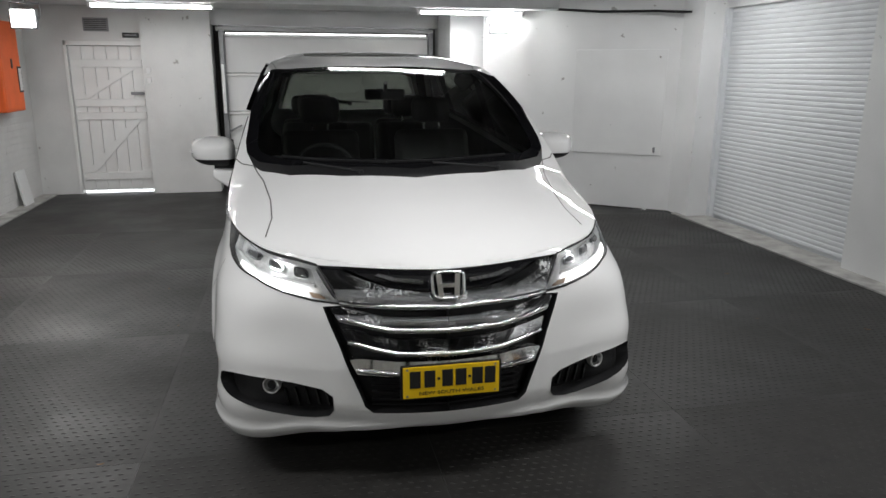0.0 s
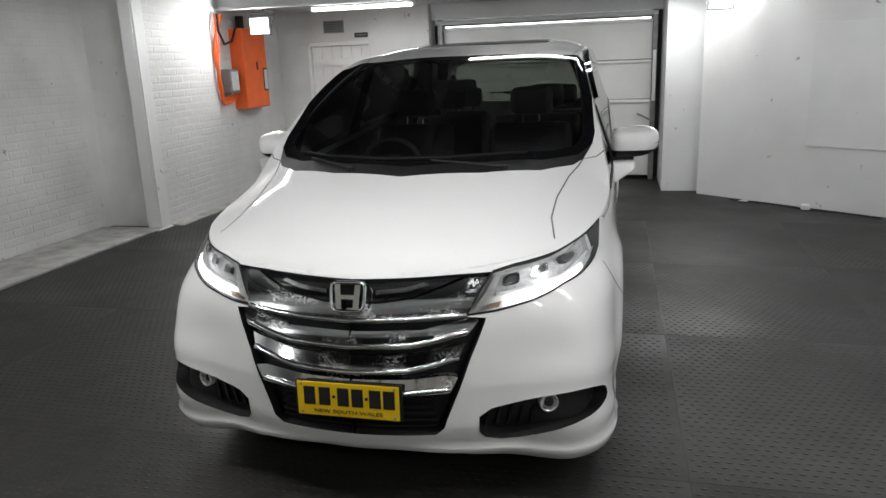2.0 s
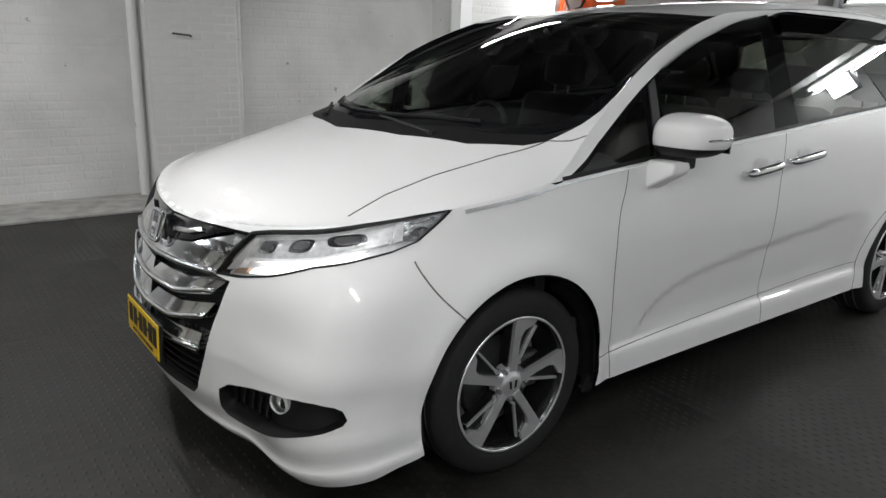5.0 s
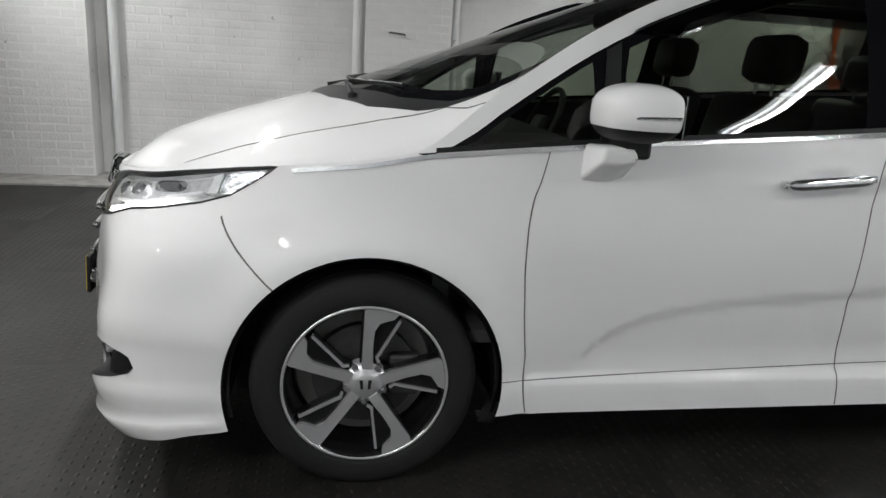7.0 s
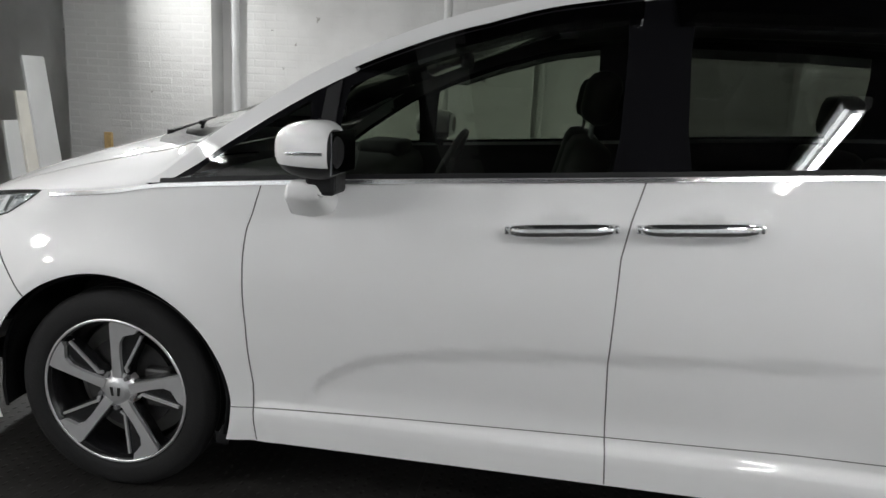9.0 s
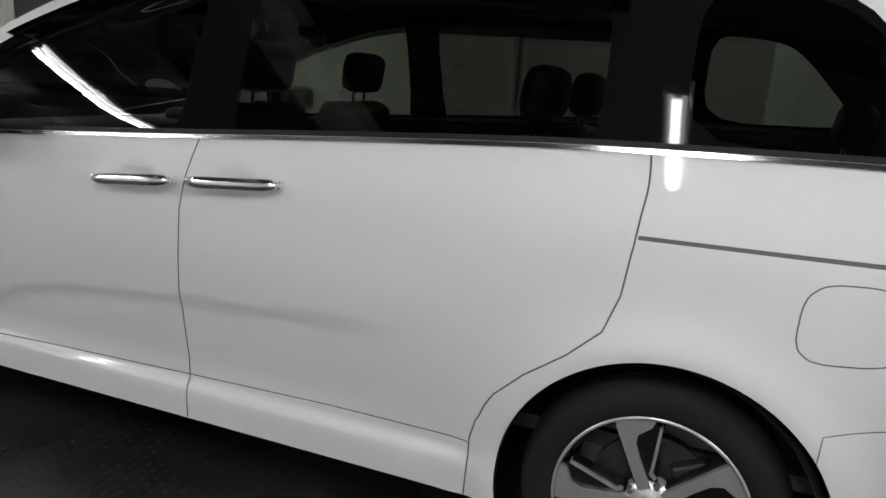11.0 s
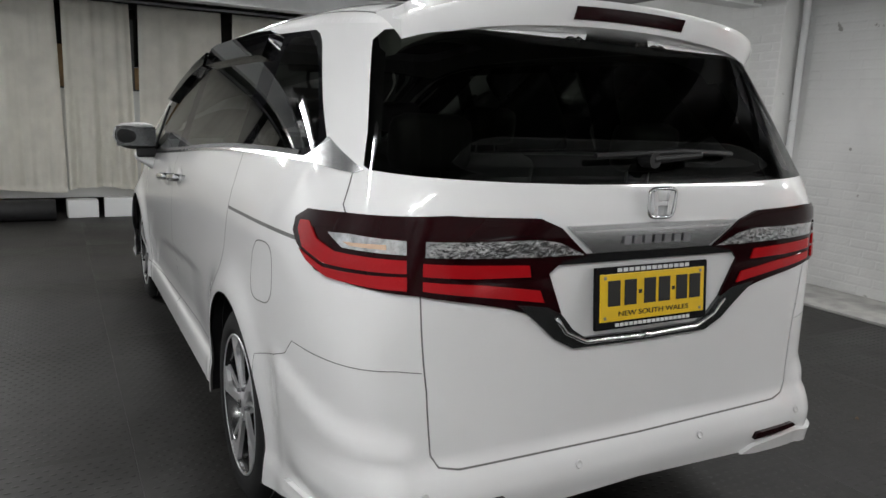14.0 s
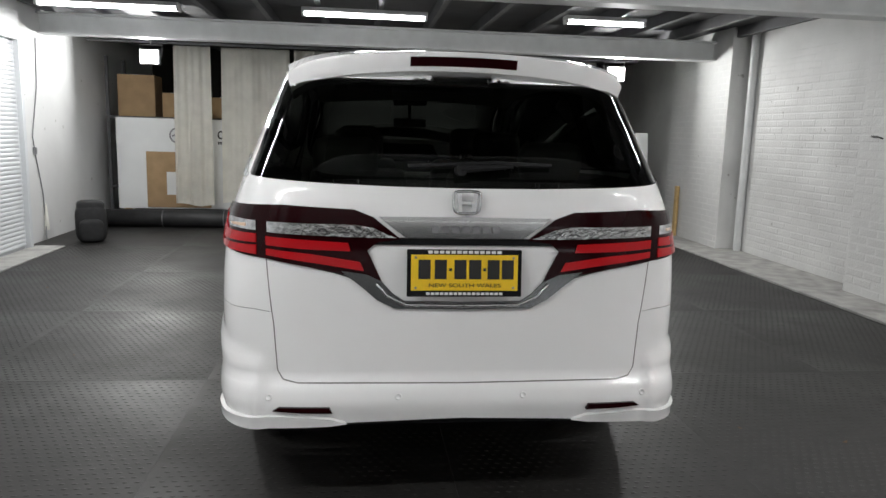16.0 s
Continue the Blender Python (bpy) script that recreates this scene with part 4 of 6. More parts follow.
def leaning(line, k):
    """The body side, leaning back above a line so that the face looks up."""
    q = np.array(on_shell(line, 0, False))
    def surf(uv, off=0.0):
        p, n = shell(uv, 0.0)
        rise = uv[:, 1] - np.interp(uv[:, 0], q[:, 0], q[:, 1])
        m = n + k * np.array([0, 0, 1.0])
        return p + n * (off - k * rise)[:, None], m / np.linalg.norm(m, axis=1, keepdims=True)
    return surf


slab("grille_wing", WETCHROME, car, on_shell("F0,.706 F.20,.712 F.36,.722 F.402,.724 F.434,.798 F.472,.856 F.40,.853 F.335,.825 F.22,.785 F.10,.768 F0,.764"), 0.010, -0.03, surf=leaning("F0,.706 F.20,.712 F.402,.724", .22), label="chrome wing with rain spots over the grille")
slab("grille_panel", GLOSSBLACK, car, on_shell("F0,.770 F.10,.774 F.22,.791 F.33,.831 F.385,.852 F.18,.844 F0,.836"), -0.004, -0.04, label="gloss black upper grille panel")
slab("grille_strip", CHROME, car, on_shell("F.09,.795 F.20,.806 F.27,.826 F.255,.834 F.19,.818 F.09,.808"), 0.006, -0.02, sides="each")
BARS = (("F0,.618 F.22,.624 F.30,.640 F.405,.664 F.452,.722 F.43,.726 F.33,.700 F.25,.682 F0,.676"), ("F0,.530 F.20,.536 F.27,.552 F.372,.578 F.402,.632 F.30,.612 F.22,.596 F0,.590"),
        ("F0,.452 F.20,.456 F.345,.464 F.372,.520 F.30,.516 F.20,.508 F0,.505"))
for b in BARS:
    slab("grille_bar", WETCHROME, car, on_shell(b), 0.012, -0.03, surf=leaning(" ".join(b.split()[:4]), .42), label="chrome grille bar with rain spots")
for line in ("F0,.627 F.22,.633 F.30,.650 F.405,.676", "F0,.539 F.20,.545 F.27,.560 F.375,.588", "F0,.461 F.20,.465 F.345,.477", "F0,.712 F.20,.718 F.36,.727 F.40,.731"):
    q = np.array(on_shell(line, 0, False))
    lp, ln = shell(q, 0.010)
    lp = [tuple(v * (-1, 1, 1)) for v in lp[:0:-1]] + [tuple(v) for v in lp]
    part("bar_lip", rod(lp, 0.0095, 10), CHROME, car, "rounded bright lower lip", smooth=True)
for i in range(5):
    z = .312 + i * 0.027
    slab("mesh_rib", BLACK, car, on_shell(f"F0,{z} F.30,{z + .004} F.30,{z + .012} F0,{z + .008}"), -0.025, -0.045)


def badge(name, at, tilt, flipx, parent):
    """Rounded chrome emblem: a ring with two uprights."""
    e = new(name)
    e.parent = parent
    e.location = at
    e.rotation_euler = (radians(tilt), 0, radians(180 if flipx else 0))
    e["label"] = "chrome emblem"
    ring = []
    for a in np.linspace(0, 2 * math.pi, 40, endpoint=False):
        c, s_ = math.cos(a), math.sin(a)
        ring.append((0.060 * math.copysign(abs(c) ** 0.45, c) * (1.0 + 0.10 * s_), -0.005, 0.050 * math.copysign(abs(s_) ** 0.45, s_)))
    part("ring", rod(ring, 0.0065, 8, closed=True), CHROME, e, smooth=True)
    for sx in (-1, 1):
        part("upright", prism([(sx * 0.020, -0.042), (sx * 0.040, -0.042), (sx * 0.047, 0.042), (sx * 0.027, 0.042)], -0.012, 0.002, axes=(0, 2, 1)), CHROME, e)
    part("bridge", box(-0.026, 0.026, -0.009, 0.002, -0.010, 0.008, 0.002), CHROME, e)
    return e


badge("badge", (0, -2.320, .795), -16, False, car)
part("badge_seat", box(-0.055, 0.055, -2.314, -2.285, .748, .842, 0.006), GLOSSBLACK, car)


def bars_for_text(parent, x0, x1, z, h, y, n, ink, gap=0.25):
    w = (x1 - x0) / n
    for i in range(n):
        part("character_bar", box(x0 + i * w + w * gap / 2, x0 + (i + 1) * w - w * gap / 2, y - 0.0015, y, z - h / 2, z + h / 2), ink, parent)


def words(text, size, material, parent, at, turn=(90, 0, 0), width=None):
    c = bpy.data.curves.new("words", "FONT")
    c.body, c.size, c.align_x, c.align_y, c.extrude = text, size, "CENTER", "CENTER", 0.0006
    ob0 = bpy.data.objects.new("words", c)
    me = bpy.data.meshes.new_from_object(ob0)
    bpy.data.objects.remove(ob0)
    me.materials.append(material)
    xs = [v.co.x for v in me.vertices]
    if width and xs:
        k = width / (max(xs) - min(xs))
        for v in me.vertices:
            v.co.x *= k
    ob = new("lettering", me)
    ob.parent, ob.location, ob.rotation_euler = parent, at, [radians(a) for a in turn]
    return ob


def number_plate(at, tilt, turn, surround):
    e = new("number_plate")
    e.parent, e.location, e.rotation_euler = car, at, (radians(tilt), 0, radians(turn))
    e["label"] = "yellow number plate with black characters"
    part("plate", box(-0.186, 0.186, -0.004, 0, -0.062, 0.062, 0.0015), YELLOW, e)
    for i, x in enumerate((-0.140, -0.084, -0.016, 0.036, 0.100, 0.150)):
        part("character_bar", box(x - 0.021, x + 0.021, -0.0056, -0.004, -0.022, 0.045, 0.001), INK, e)
    for x in (-0.050, 0.069):
        part("character_bar", box(x - 0.005, x + 0.005, -0.0056, -0.004, 0.006, 0.016), INK, e)
    words("NEW SOUTH WALES", 0.019, INK, e, (0, -0.005, -0.044), width=0.25)
    if surround:
        bm = box(-0.200, 0.200, -0.002, 0.008, -0.083, 0.080, 0.003)
        part("plate_surround", bm, FILMBLACK, e, "black plate surround")
        bars_for_text(e, -0.13, 0.13, 0.071, 0.010, -0.002, 13, WHITEINK)
        bars_for_text(e, -0.135, 0.135, -0.0725, 0.009, -0.002, 17, WHITEINK)
    else:
        part("plate_holder", box(-0.195, 0.195, 0.0, 0.012, -0.068, 0.066, 0.003), BLACK, e)
    for x in (-0.17, 0.17):
        for z in (-0.052, 0.052):
            part("screw", box(x - 0.004, x + 0.004, -0.006, -0.004, z - 0.004, z + 0.004, 0.001), GREYMETAL, e)
    return e


number_plate((0, -2.394, .443), -2, 0, False)
number_plate((0, 2.452, .892), -6, 180, True)

# fog lamp recesses
for sd in ("left", "right"):
    k = 1 if sd == "left" else -1
    tub = slab("fog_recess", BLACK, car, fog, -0.05, 0.003, sides=sd, label="black fog lamp recess", gap=0.03)
    e = new("fog_lamp")
    e.parent, e.location = car, (k * .672, -2.195, .390)
    e.rotation_euler = (0, 0, radians(k * 22))
    e.scale = (.68, .68, .68)
    e["label"] = "round clear fog lamp"
    bowl = lathe([(0.006, 0.03), (0.03, 0.02), (0.040, 0.0), (0.044, -0.012), (0.048, -0.012), (0.050, 0.004), (0.050, 0.04)], 28)
    bowl.transform(Matrix.Rotation(radians(90), 4, "Z"))
    part("bowl", bowl, REFLECT, e, smooth=True)
    lens = lathe([(0.001, -0.018), (0.02, -0.016), (0.036, -0.010), (0.043, -0.004)], 28)
    lens.transform(Matrix.Rotation(radians(90), 4, "Z"))
    part("lens", lens, CLEAR, e, smooth=True)
    for i in range(5):
        x0 = .46 + i * 0.036
        slab("honeycomb_rib", GLOSSBLACK, tub, on_shell(f"F{x0},.300 F{x0 + .008},.300 F{x0 + .024},.380 F{x0 + .016},.380"), -0.036, -0.05, sides=sd)

# headlamps
for sd in ("left", "right"):
    h = slab("headlight", LAMPWHITE, car, headlight, -0.045, 0.0, sides=sd, label="clear headlight with glowing strip", gap=0.03)
    slab("seal", BLACK, h, ribbon(headlight + [headlight[0]], 0.006), 0.0015, -0.02, sides=sd, label="thin black seal round the lens")
    slab("inner_frame", LAMPWHITE, h, on_shell("F.425,.745 F.462,.80 F.492,.852 F.512,.856 F.492,.80 F.472,.757"), -0.014, -0.04, sides=sd)
    slab("bezel", REFLECT, h, on_shell("F.492,.80 F.515,.853 F.60,.870 F.69,.884 S-1.95,.902 S-1.86,.918 S-1.885,.878 S-1.97,.851 F.715,.832 F.60,.812"), -0.032, -0.045, sides=sd, label="chrome lamp bowl")
    slab("light_strip", DRL, h, on_shell("F.525,.754 F.540,.772 F.62,.793 F.715,.820 S-2.03,.836 S-1.975,.846 S-1.985,.832 S-2.06,.815 F.70,.799 F.61,.769"), -0.010, -0.02, sides=sd, label="glowing white daytime strip")
    slab("indicator", AMBER, h, on_shell("F.458,.742 F.476,.760 F.518,.768 F.506,.748"), -0.012, -0.03, sides=sd)
    slab("inner_shelf", LAMPWHITE, h, on_shell("F.495,.785 F.60,.803 F.715,.826 S-1.99,.848 S-1.90,.868 S-1.905,.874 S-1.99,.856 F.715,.834 F.60,.812 F.497,.796"), -0.012, -0.04, sides=sd)
    slab("side_reflector", LENSCHROME, h, on_shell("S-1.865,.872 S-1.845,.920 S-1.80,.930 S-1.725,.940 S-1.775,.900 S-1.825,.874"), -0.016, -0.04, sides=sd, label="ribbed side reflector")
    slab("divider", LAMPWHITE, h, on_shell("S-1.89,.868 S-1.868,.916 S-1.845,.920 S-1.862,.872"), -0.010, -0.04, sides=sd)
    for word, u, zz in (("F", .545, .834), ("F", .640, .853)):
        slab("projector_rim", CHROME, h, on_shell(f"F{u - .030},{zz - .020} F{u + .030},{zz - .013} F{u + .028},{zz + .024} F{u - .026},{zz + .016}", 2), -0.018, -0.045, sides=sd)
        slab("projector", LENSDARK, h, on_shell(f"F{u - .018},{zz - .010} F{u + .018},{zz - .006} F{u + .016},{zz + .015} F{u - .014},{zz + .009}", 2), -0.012, -0.04, sides=sd)
    slab("projector_rim", CHROME, h, on_shell("S-2.055,.856 S-1.955,.868 S-1.95,.898 S-2.045,.886", 2), -0.018, -0.045, sides=sd)
    slab("projector", LENSDARK, h, on_shell("S-2.035,.865 S-1.975,.873 S-1.97,.890 S-2.03,.882", 2), -0.012, -0.04, sides=sd)
    slab("lens", CLEAR, h, headlight, 0.001, -0.001, sides=sd, label="clear lens with rain spots", gap=0.03)

# chrome belt line, door handles, mirrors
belt_pts = [(y, float(BELT(y)) + 0.008) for y in np.linspace(-1.66, 2.0, 60)]
belt_lo = [(y, float(BELT(y)) - 0.003) for y in np.linspace(2.0, -1.66, 60)]
for q in (belt_pts, belt_lo):
    for i, (y, z) in enumerate(q):
        if y < -1.33:
            q[i] = (y, z - 0.0 + (float(EDGE(y)) - 0.008 - (float(BELT(y)) + 0.010)))
slab("belt_strip", CHROME, car, dense([(at_side(y, z), z) for y, z in belt_pts + belt_lo]), 0.006, -0.002, sides="each", label="thin chrome strip under the windows")
slab("belt_seal", BLACK, car, dense([(at_side(y, z), z) for y, z in [(y, float(BELT(y)) + 0.024) for y in np.linspace(-1.28, 1.9, 40)] + [(y, float(BELT(y)) + 0.0105) for y in np.linspace(1.9, -1.28, 40)]]), 0.003, -0.003, sides="each")
slab("corner_chrome", SATIN, car, on_shell("S1.93,1.205 S2.00,1.232 S2.05,1.270 S2.12,1.246 S2.245,1.202 S2.22,1.192"), 0.005, -0.004, sides="each", label="satin chrome corner trim")
slab("front_post", BLACK, car, dense([(at_side(y, z), z) for y, z in [(-.825, 1.05), (-.775, 1.055), (-.758, 1.325), (-.80, 1.30)]]), 0.006, -0.004, sides="each")
for vis in ([(y, float(EDGE(y)) - 0.012 - pillar(y)) for y in np.linspace(-.72, .06, 20)] + [(y, float(EDGE(y)) - 0.075 - pillar(y)) for y in np.linspace(.06, -.60, 18)],
            [(y, float(EDGE(y)) - 0.012 - pillar(y)) for y in np.linspace(.14, 1.24, 22)] + [(y, float(EDGE(y)) - 0.10) for y in np.linspace(1.24, .16, 22)]):
    slab("rain_visor", SMOKE, car, dense([(at_side(y, z), z) for y, z in vis]), 0.026, 0.0, sides="each", label="smoked acrylic rain visor")

for k in (1, -1):
    for name, y0, y1, z0, z1, door_ob in (("front", -.252, .030, .955, .980, "front_door"), ("rear", .092, .392, .984, 1.008, "sliding_door")):
        d = made[door_ob][0 if k == 1 else 1]
        hnd = new("door_handle")
        hnd.parent = d
        hnd["label"] = "chrome pull handle"
        n = 16
        pts_, rad = [], []
        for i in range(n):
            u = i / (n - 1)
            y, z = y0 + (y1 - y0) * u, z0 + (z1 - z0) * u
            x = float(shell1(np.array([at_side(y, z)]), np.array([z]))[0, 0])
            x = float(width_at(y, z)) + 0.012 + 0.026 * (1 - (2 * u - 1) ** 6)
            pts_.append((k * x, y, z))
            rad.append(0.019 - 0.008 * (2 * u - 1) ** 8)
        bm = rod(pts_, rad, 10)
        for v in bm.verts:
            v.co.x = k * (abs(v.co.x) * 0.7 + 0.3 * float(width_at(v.co.y, v.co.z) + 0.025))
        part("grip", bm, CHROME, hnd, smooth=True)
        for yy, zz in ((y0 + .006, z0), (y1 - .006, z1)):
            xx = float(width_at(yy, zz))
            part("foot", box(k * xx - 0.01, k * xx + 0.012 * k + 0.01, yy - 0.016, yy + 0.016, zz - 0.011, zz + 0.011, 0.004), CHROME, hnd)


def wing_mirror(k):
    e = new("wing_mirror")
    e.parent = car
    e["label"] = "white wing mirror with black base"
    bm = bmesh.new()
    bmesh.ops.create_uvsphere(bm, u_segments=36, v_segments=22, radius=1)
    for v in bm.verts:
        x, y, z = v.co
        sq = lambda a, p: math.copysign(abs(a) ** p, a)
        y2 = sq(y, 0.9) * (0.118 if y < 0 else 0.066)
        taper = 1 - 0.16 * x
        v.co = Vector((sq(x, 0.62) * 0.118, y2 + 0.03 * x, sq(z, 0.7) * 0.078 * taper + 0.006 * x))
    bm.transform(Matrix.Translation((k * 0.0, 0, 0)))
    if k < 0:
        bm.transform(Matrix.Diagonal((-1, 1, 1, 1)))
        bmesh.ops.reverse_faces(bm, faces=bm.faces)
    at = Vector((k * .975, -.755, 1.142))
    lower = bm.copy()
    bmesh.ops.bisect_plane(bm, geom=list(bm.verts) + list(bm.edges) + list(bm.faces), plane_co=(0, 0, -0.036), plane_no=(0, 0, -1), clear_outer=True)
    bmesh.ops.bisect_plane(bm, geom=list(bm.verts) + list(bm.edges) + list(bm.faces), plane_co=(0, 0.054, 0), plane_no=(0, 1, 0), clear_outer=True)
    bm.transform(Matrix.Translation(at))
    part("cap", bm, PAINT, e, smooth=True)
    lower.transform(Matrix.Translation(at) @ Matrix.Diagonal((0.985, 0.985, 0.985, 1)))
    part("housing", lower, BLACK, e, "black mirror housing", smooth=True)
    # the dark reflection of the room is put into the glass colour
    part("glass", box(at.x - 0.105, at.x + 0.105, at.y + 0.060, at.y + 0.065, at.z - 0.055, at.z + 0.055, 0.002), DARKCHROME, e, "mirror glass coloured dark for its reflection")
    part("repeater", rod([(at.x + k * 0.06, at.y - 0.092, at.z - 0.010), (at.x + k * 0.100, at.y - 0.052, at.z - 0.005), (at.x + k * 0.118, at.y - 0.010, at.z - 0.002), (at.x + k * 0.121, at.y + 0.045, at.z)], 0.0045, 8), CHROME, e, "thin clear repeater strip")
    # foot on the door
    x0 = k * .862
    foot = prism([(-.885, .922), (-.805, .915), (-.745, .932), (-.725, .975), (-.750, 1.050), (-.870, 1.048)], x0 - k * 0.02, x0 + k * 0.115, axes=(1, 2, 0))
    for v in foot.verts:
        if abs(v.co.x) > 0.92:
            v.co.y = -.800 + (v.co.y + .800) * 0.7
            v.co.z = 1.055 + (v.co.z - 1.055) * 0.35
    bmesh.ops.bevel(foot, geom=list(foot.edges), offset=0.014, segments=3, affect="EDGES", profile=0.5)
    part("foot", foot, PAINT, e, smooth=True)
    part("arm", box(min(x0, x0 + k * 0.11), max(x0, x0 + k * 0.11), -.80, -.715, 1.020, 1.085, 0.012), BLACK, e)


for k in (1, -1):
    wing_mirror(k)

# ---- rear: lamps, trim, spoiler ----
for sd in ("left", "right"):
    t = slab("tail_light", DARKRED, car, on_shell("S2.035,1.03 S2.035,1.065 S2.09,1.092 S2.25,1.103 R.616,1.115 R.38,1.105 R.315,1.080 R.222,1.006 R.30,.995 R.335,.965 R.285,.858 R.36,.870 R.52,.902 R.68,.932 S2.19,.957 S2.07,1.005"), 0.008, -0.004, sides=sd, label="wide red and clear tail light")
    slab("upper_lens", DARKRED, t, on_shell("S2.05,1.045 S2.055,1.066 S2.10,1.084 S2.25,1.094 R.616,1.106 R.40,1.096 R.34,1.080 R.40,1.066 R.66,1.068 S2.22,1.064"), 0.0105, 0.006, sides=sd)
    slab("clear_lens", LENSCHROME, t, on_shell("R.668,1.058 R.38,1.055 R.315,1.044 R.235,1.010 R.39,1.012 R.668,1.022"), 0.0110, 0.006, sides=sd, label="clear ribbed reversing lens")
    slab("side_clear_lens", LENSCHROME, t, on_shell("S2.21,1.052 S2.28,1.058 R.705,1.058 R.705,1.026 S2.27,1.024"), 0.0110, 0.006, sides=sd, label="clear side lens")
    slab("side_indicator", AMBER, t, on_shell("S2.27,1.038 R.74,1.046 R.74,1.034 S2.29,1.031"), 0.0122, 0.009, sides=sd)
    slab("red_bar", REDLENS, t, on_shell("R.672,1.008 R.40,.992 R.392,.962 R.55,.968 R.672,.978"), 0.0125, 0.006, sides=sd, label="glowing red light bar")
    slab("red_bar", REDLENS, t, on_shell("R.672,.966 R.52,.950 R.36,.925 R.345,.893 R.50,.918 R.672,.944"), 0.0125, 0.006, sides=sd, label="glowing red light bar")
    slab("side_red_bar", REDLENS, t, on_shell("R.705,1.014 S2.25,1.012 S2.17,1.030 S2.12,1.066 S2.075,1.062 S2.072,1.040 S2.115,1.000 S2.22,.979 R.705,.984"), 0.0125, 0.006, sides=sd, label="red light bar round the corner")
    slab("side_red_bar", REDLENS, t, on_shell("R.705,.976 S2.22,.970 S2.14,.986 S2.10,.994 S2.15,.972 S2.24,.951 R.705,.944"), 0.0125, 0.006, sides=sd)
slab("tailgate_garnish", SATIN, car, on_shell("R0,1.012 R.205,1.012 R.298,1.082 R0,1.084"), 0.010, -0.004, label="brushed chrome garnish over the plate")
slab("garnish_ridge", CHROME, car, on_shell("R0,1.066 R.272,1.066 R.280,1.073 R0,1.073"), 0.0125, 0.008)
g = new("model_lettering")
g.parent = car
g["label"] = "dark model lettering as plain bars"
for i in range(7):
    x = -0.105 + i * 0.035
    part("character_bar", box(x - 0.012, x + 0.012, 2.449, 2.4515, 1.030, 1.052), GREYMETAL, g)
slab("garnish_shadow", GLOSSBLACK, car, on_shell("R0,.985 R.31,.985 R.34,.998 R.22,1.010 R0,1.010"), 0.006, -0.002)
slab("plate_trim", DARKCHROME, car, on_shell("R0,.782 R.205,.786 R.245,.812 R.285,.856 R.335,.880 R.425,.893 R.36,.842 R.30,.790 R.240,.760 R0,.756"), 0.010, -0.004, label="chrome trim under the plate")
slab("gate_seam_shade", GLOSSBLACK, car, on_shell("R.29,.858 R.34,.862 R.45,.892 R.60,.918 R.45,.885 R.34,.850"), 0.004, -0.002, sides="each")
q = np.array(on_shell("R0,.770 R.20,.774 R.268,.806 R.302,.850", 0, False))
lp, ln = shell(q, 0.010)
lp = [tuple(v * (-1, 1, 1)) for v in lp[::-1]] + [tuple(v) for v in lp]
part("trim_lip", rod(lp, 0.007, 10), CHROME, car, "bright chrome lip under the plate", smooth=True)
rb_ = badge("badge", (0, 2.448, 1.135), 2, True, car)
rb_.scale = (.76, .76, .76)
for sd in ("left", "right"):
    slab("reflector", DARKRED, car, on_shell("R.45,.402 R.46,.420 R.63,.422 R.65,.410 R.55,.404"), 0.012, -0.002, sides=sd, label="slim red reflector")
    slab("bumper_wing", PAINT, car, on_shell("R.40,.362 R.455,.382 R.62,.394 S2.25,.380 S2.05,.345 S2.05,.318 S2.22,.332 R.60,.350 R.46,.354"), 0.014, -0.01, sides=sd)
    for x in (.222, .665):
        bm = lathe([(0.001, 0.002), (0.008, 0.002), (0.009, 0.005), (0.011, 0.004), (0.012, 0.0)], 20)
        p_, n_ = shell(np.array([[at_rear(x, .452), .452]]), 0.001)
        k = 1 if sd == "left" else -1
        rot = Vector((float(n_[0, 0]), float(n_[0, 1]), float(n_[0, 2]))).to_track_quat("X", "Z").to_matrix().to_4x4()
        m = Matrix.Translation(Vector(p_[0].tolist())) @ rot
        if k < 0:
            m = Matrix.Diagonal((-1, 1, 1, 1)) @ m
        bm.transform(m)
        part("parking_sensor", bm, PAINT, car, smooth=True)

bm = bmesh.new()
rows = []
for x in np.linspace(-.625, .625, 61):
    a = abs(x) / .625
    yt = 2.285 - 0.085 * a ** 3 - 0.05 * a ** 12
    zt_ = 1.648 - 0.050 * a ** 2 - 0.035 * a ** 10
    y0 = 1.98
    z0 = float(top_at(min(abs(x), .62), y0))
    sec = [(y0, z0 - 0.012), (y0 + .02, z0 + 0.003), (y0 + .14, z0 * 0.5 + zt_ * 0.5 + 0.016), (yt - .05, zt_ + 0.008), (yt, zt_), (yt + .002, zt_ - .012), (yt - .018, zt_ - .066), (yt - .05, zt_ - .078), (yt - .14, zt_ - .085), (y0 + .02, z0 - .10)]
    rows.append([bm.verts.new((x * (1.0 - 0.02 * (i > 5)), y, z)) for i, (y, z) in enumerate(sec)])
for p, q in zip(rows, rows[1:]):
    for i in range(len(p)):
        j = (i + 1) % len(p)
        bm.faces.new((p[i], q[i], q[j], p[j]))
bm.faces.new(rows[0]), bm.faces.new(rows[-1][::-1])
bmesh.ops.recalc_face_normals(bm, faces=bm.faces)
sp = part("spoiler", bm, PAINT, car, "white roof spoiler", smooth=True)
sp.data.set_sharp_from_angle(angle=radians(40))
bm = bmesh.new()
prev = None
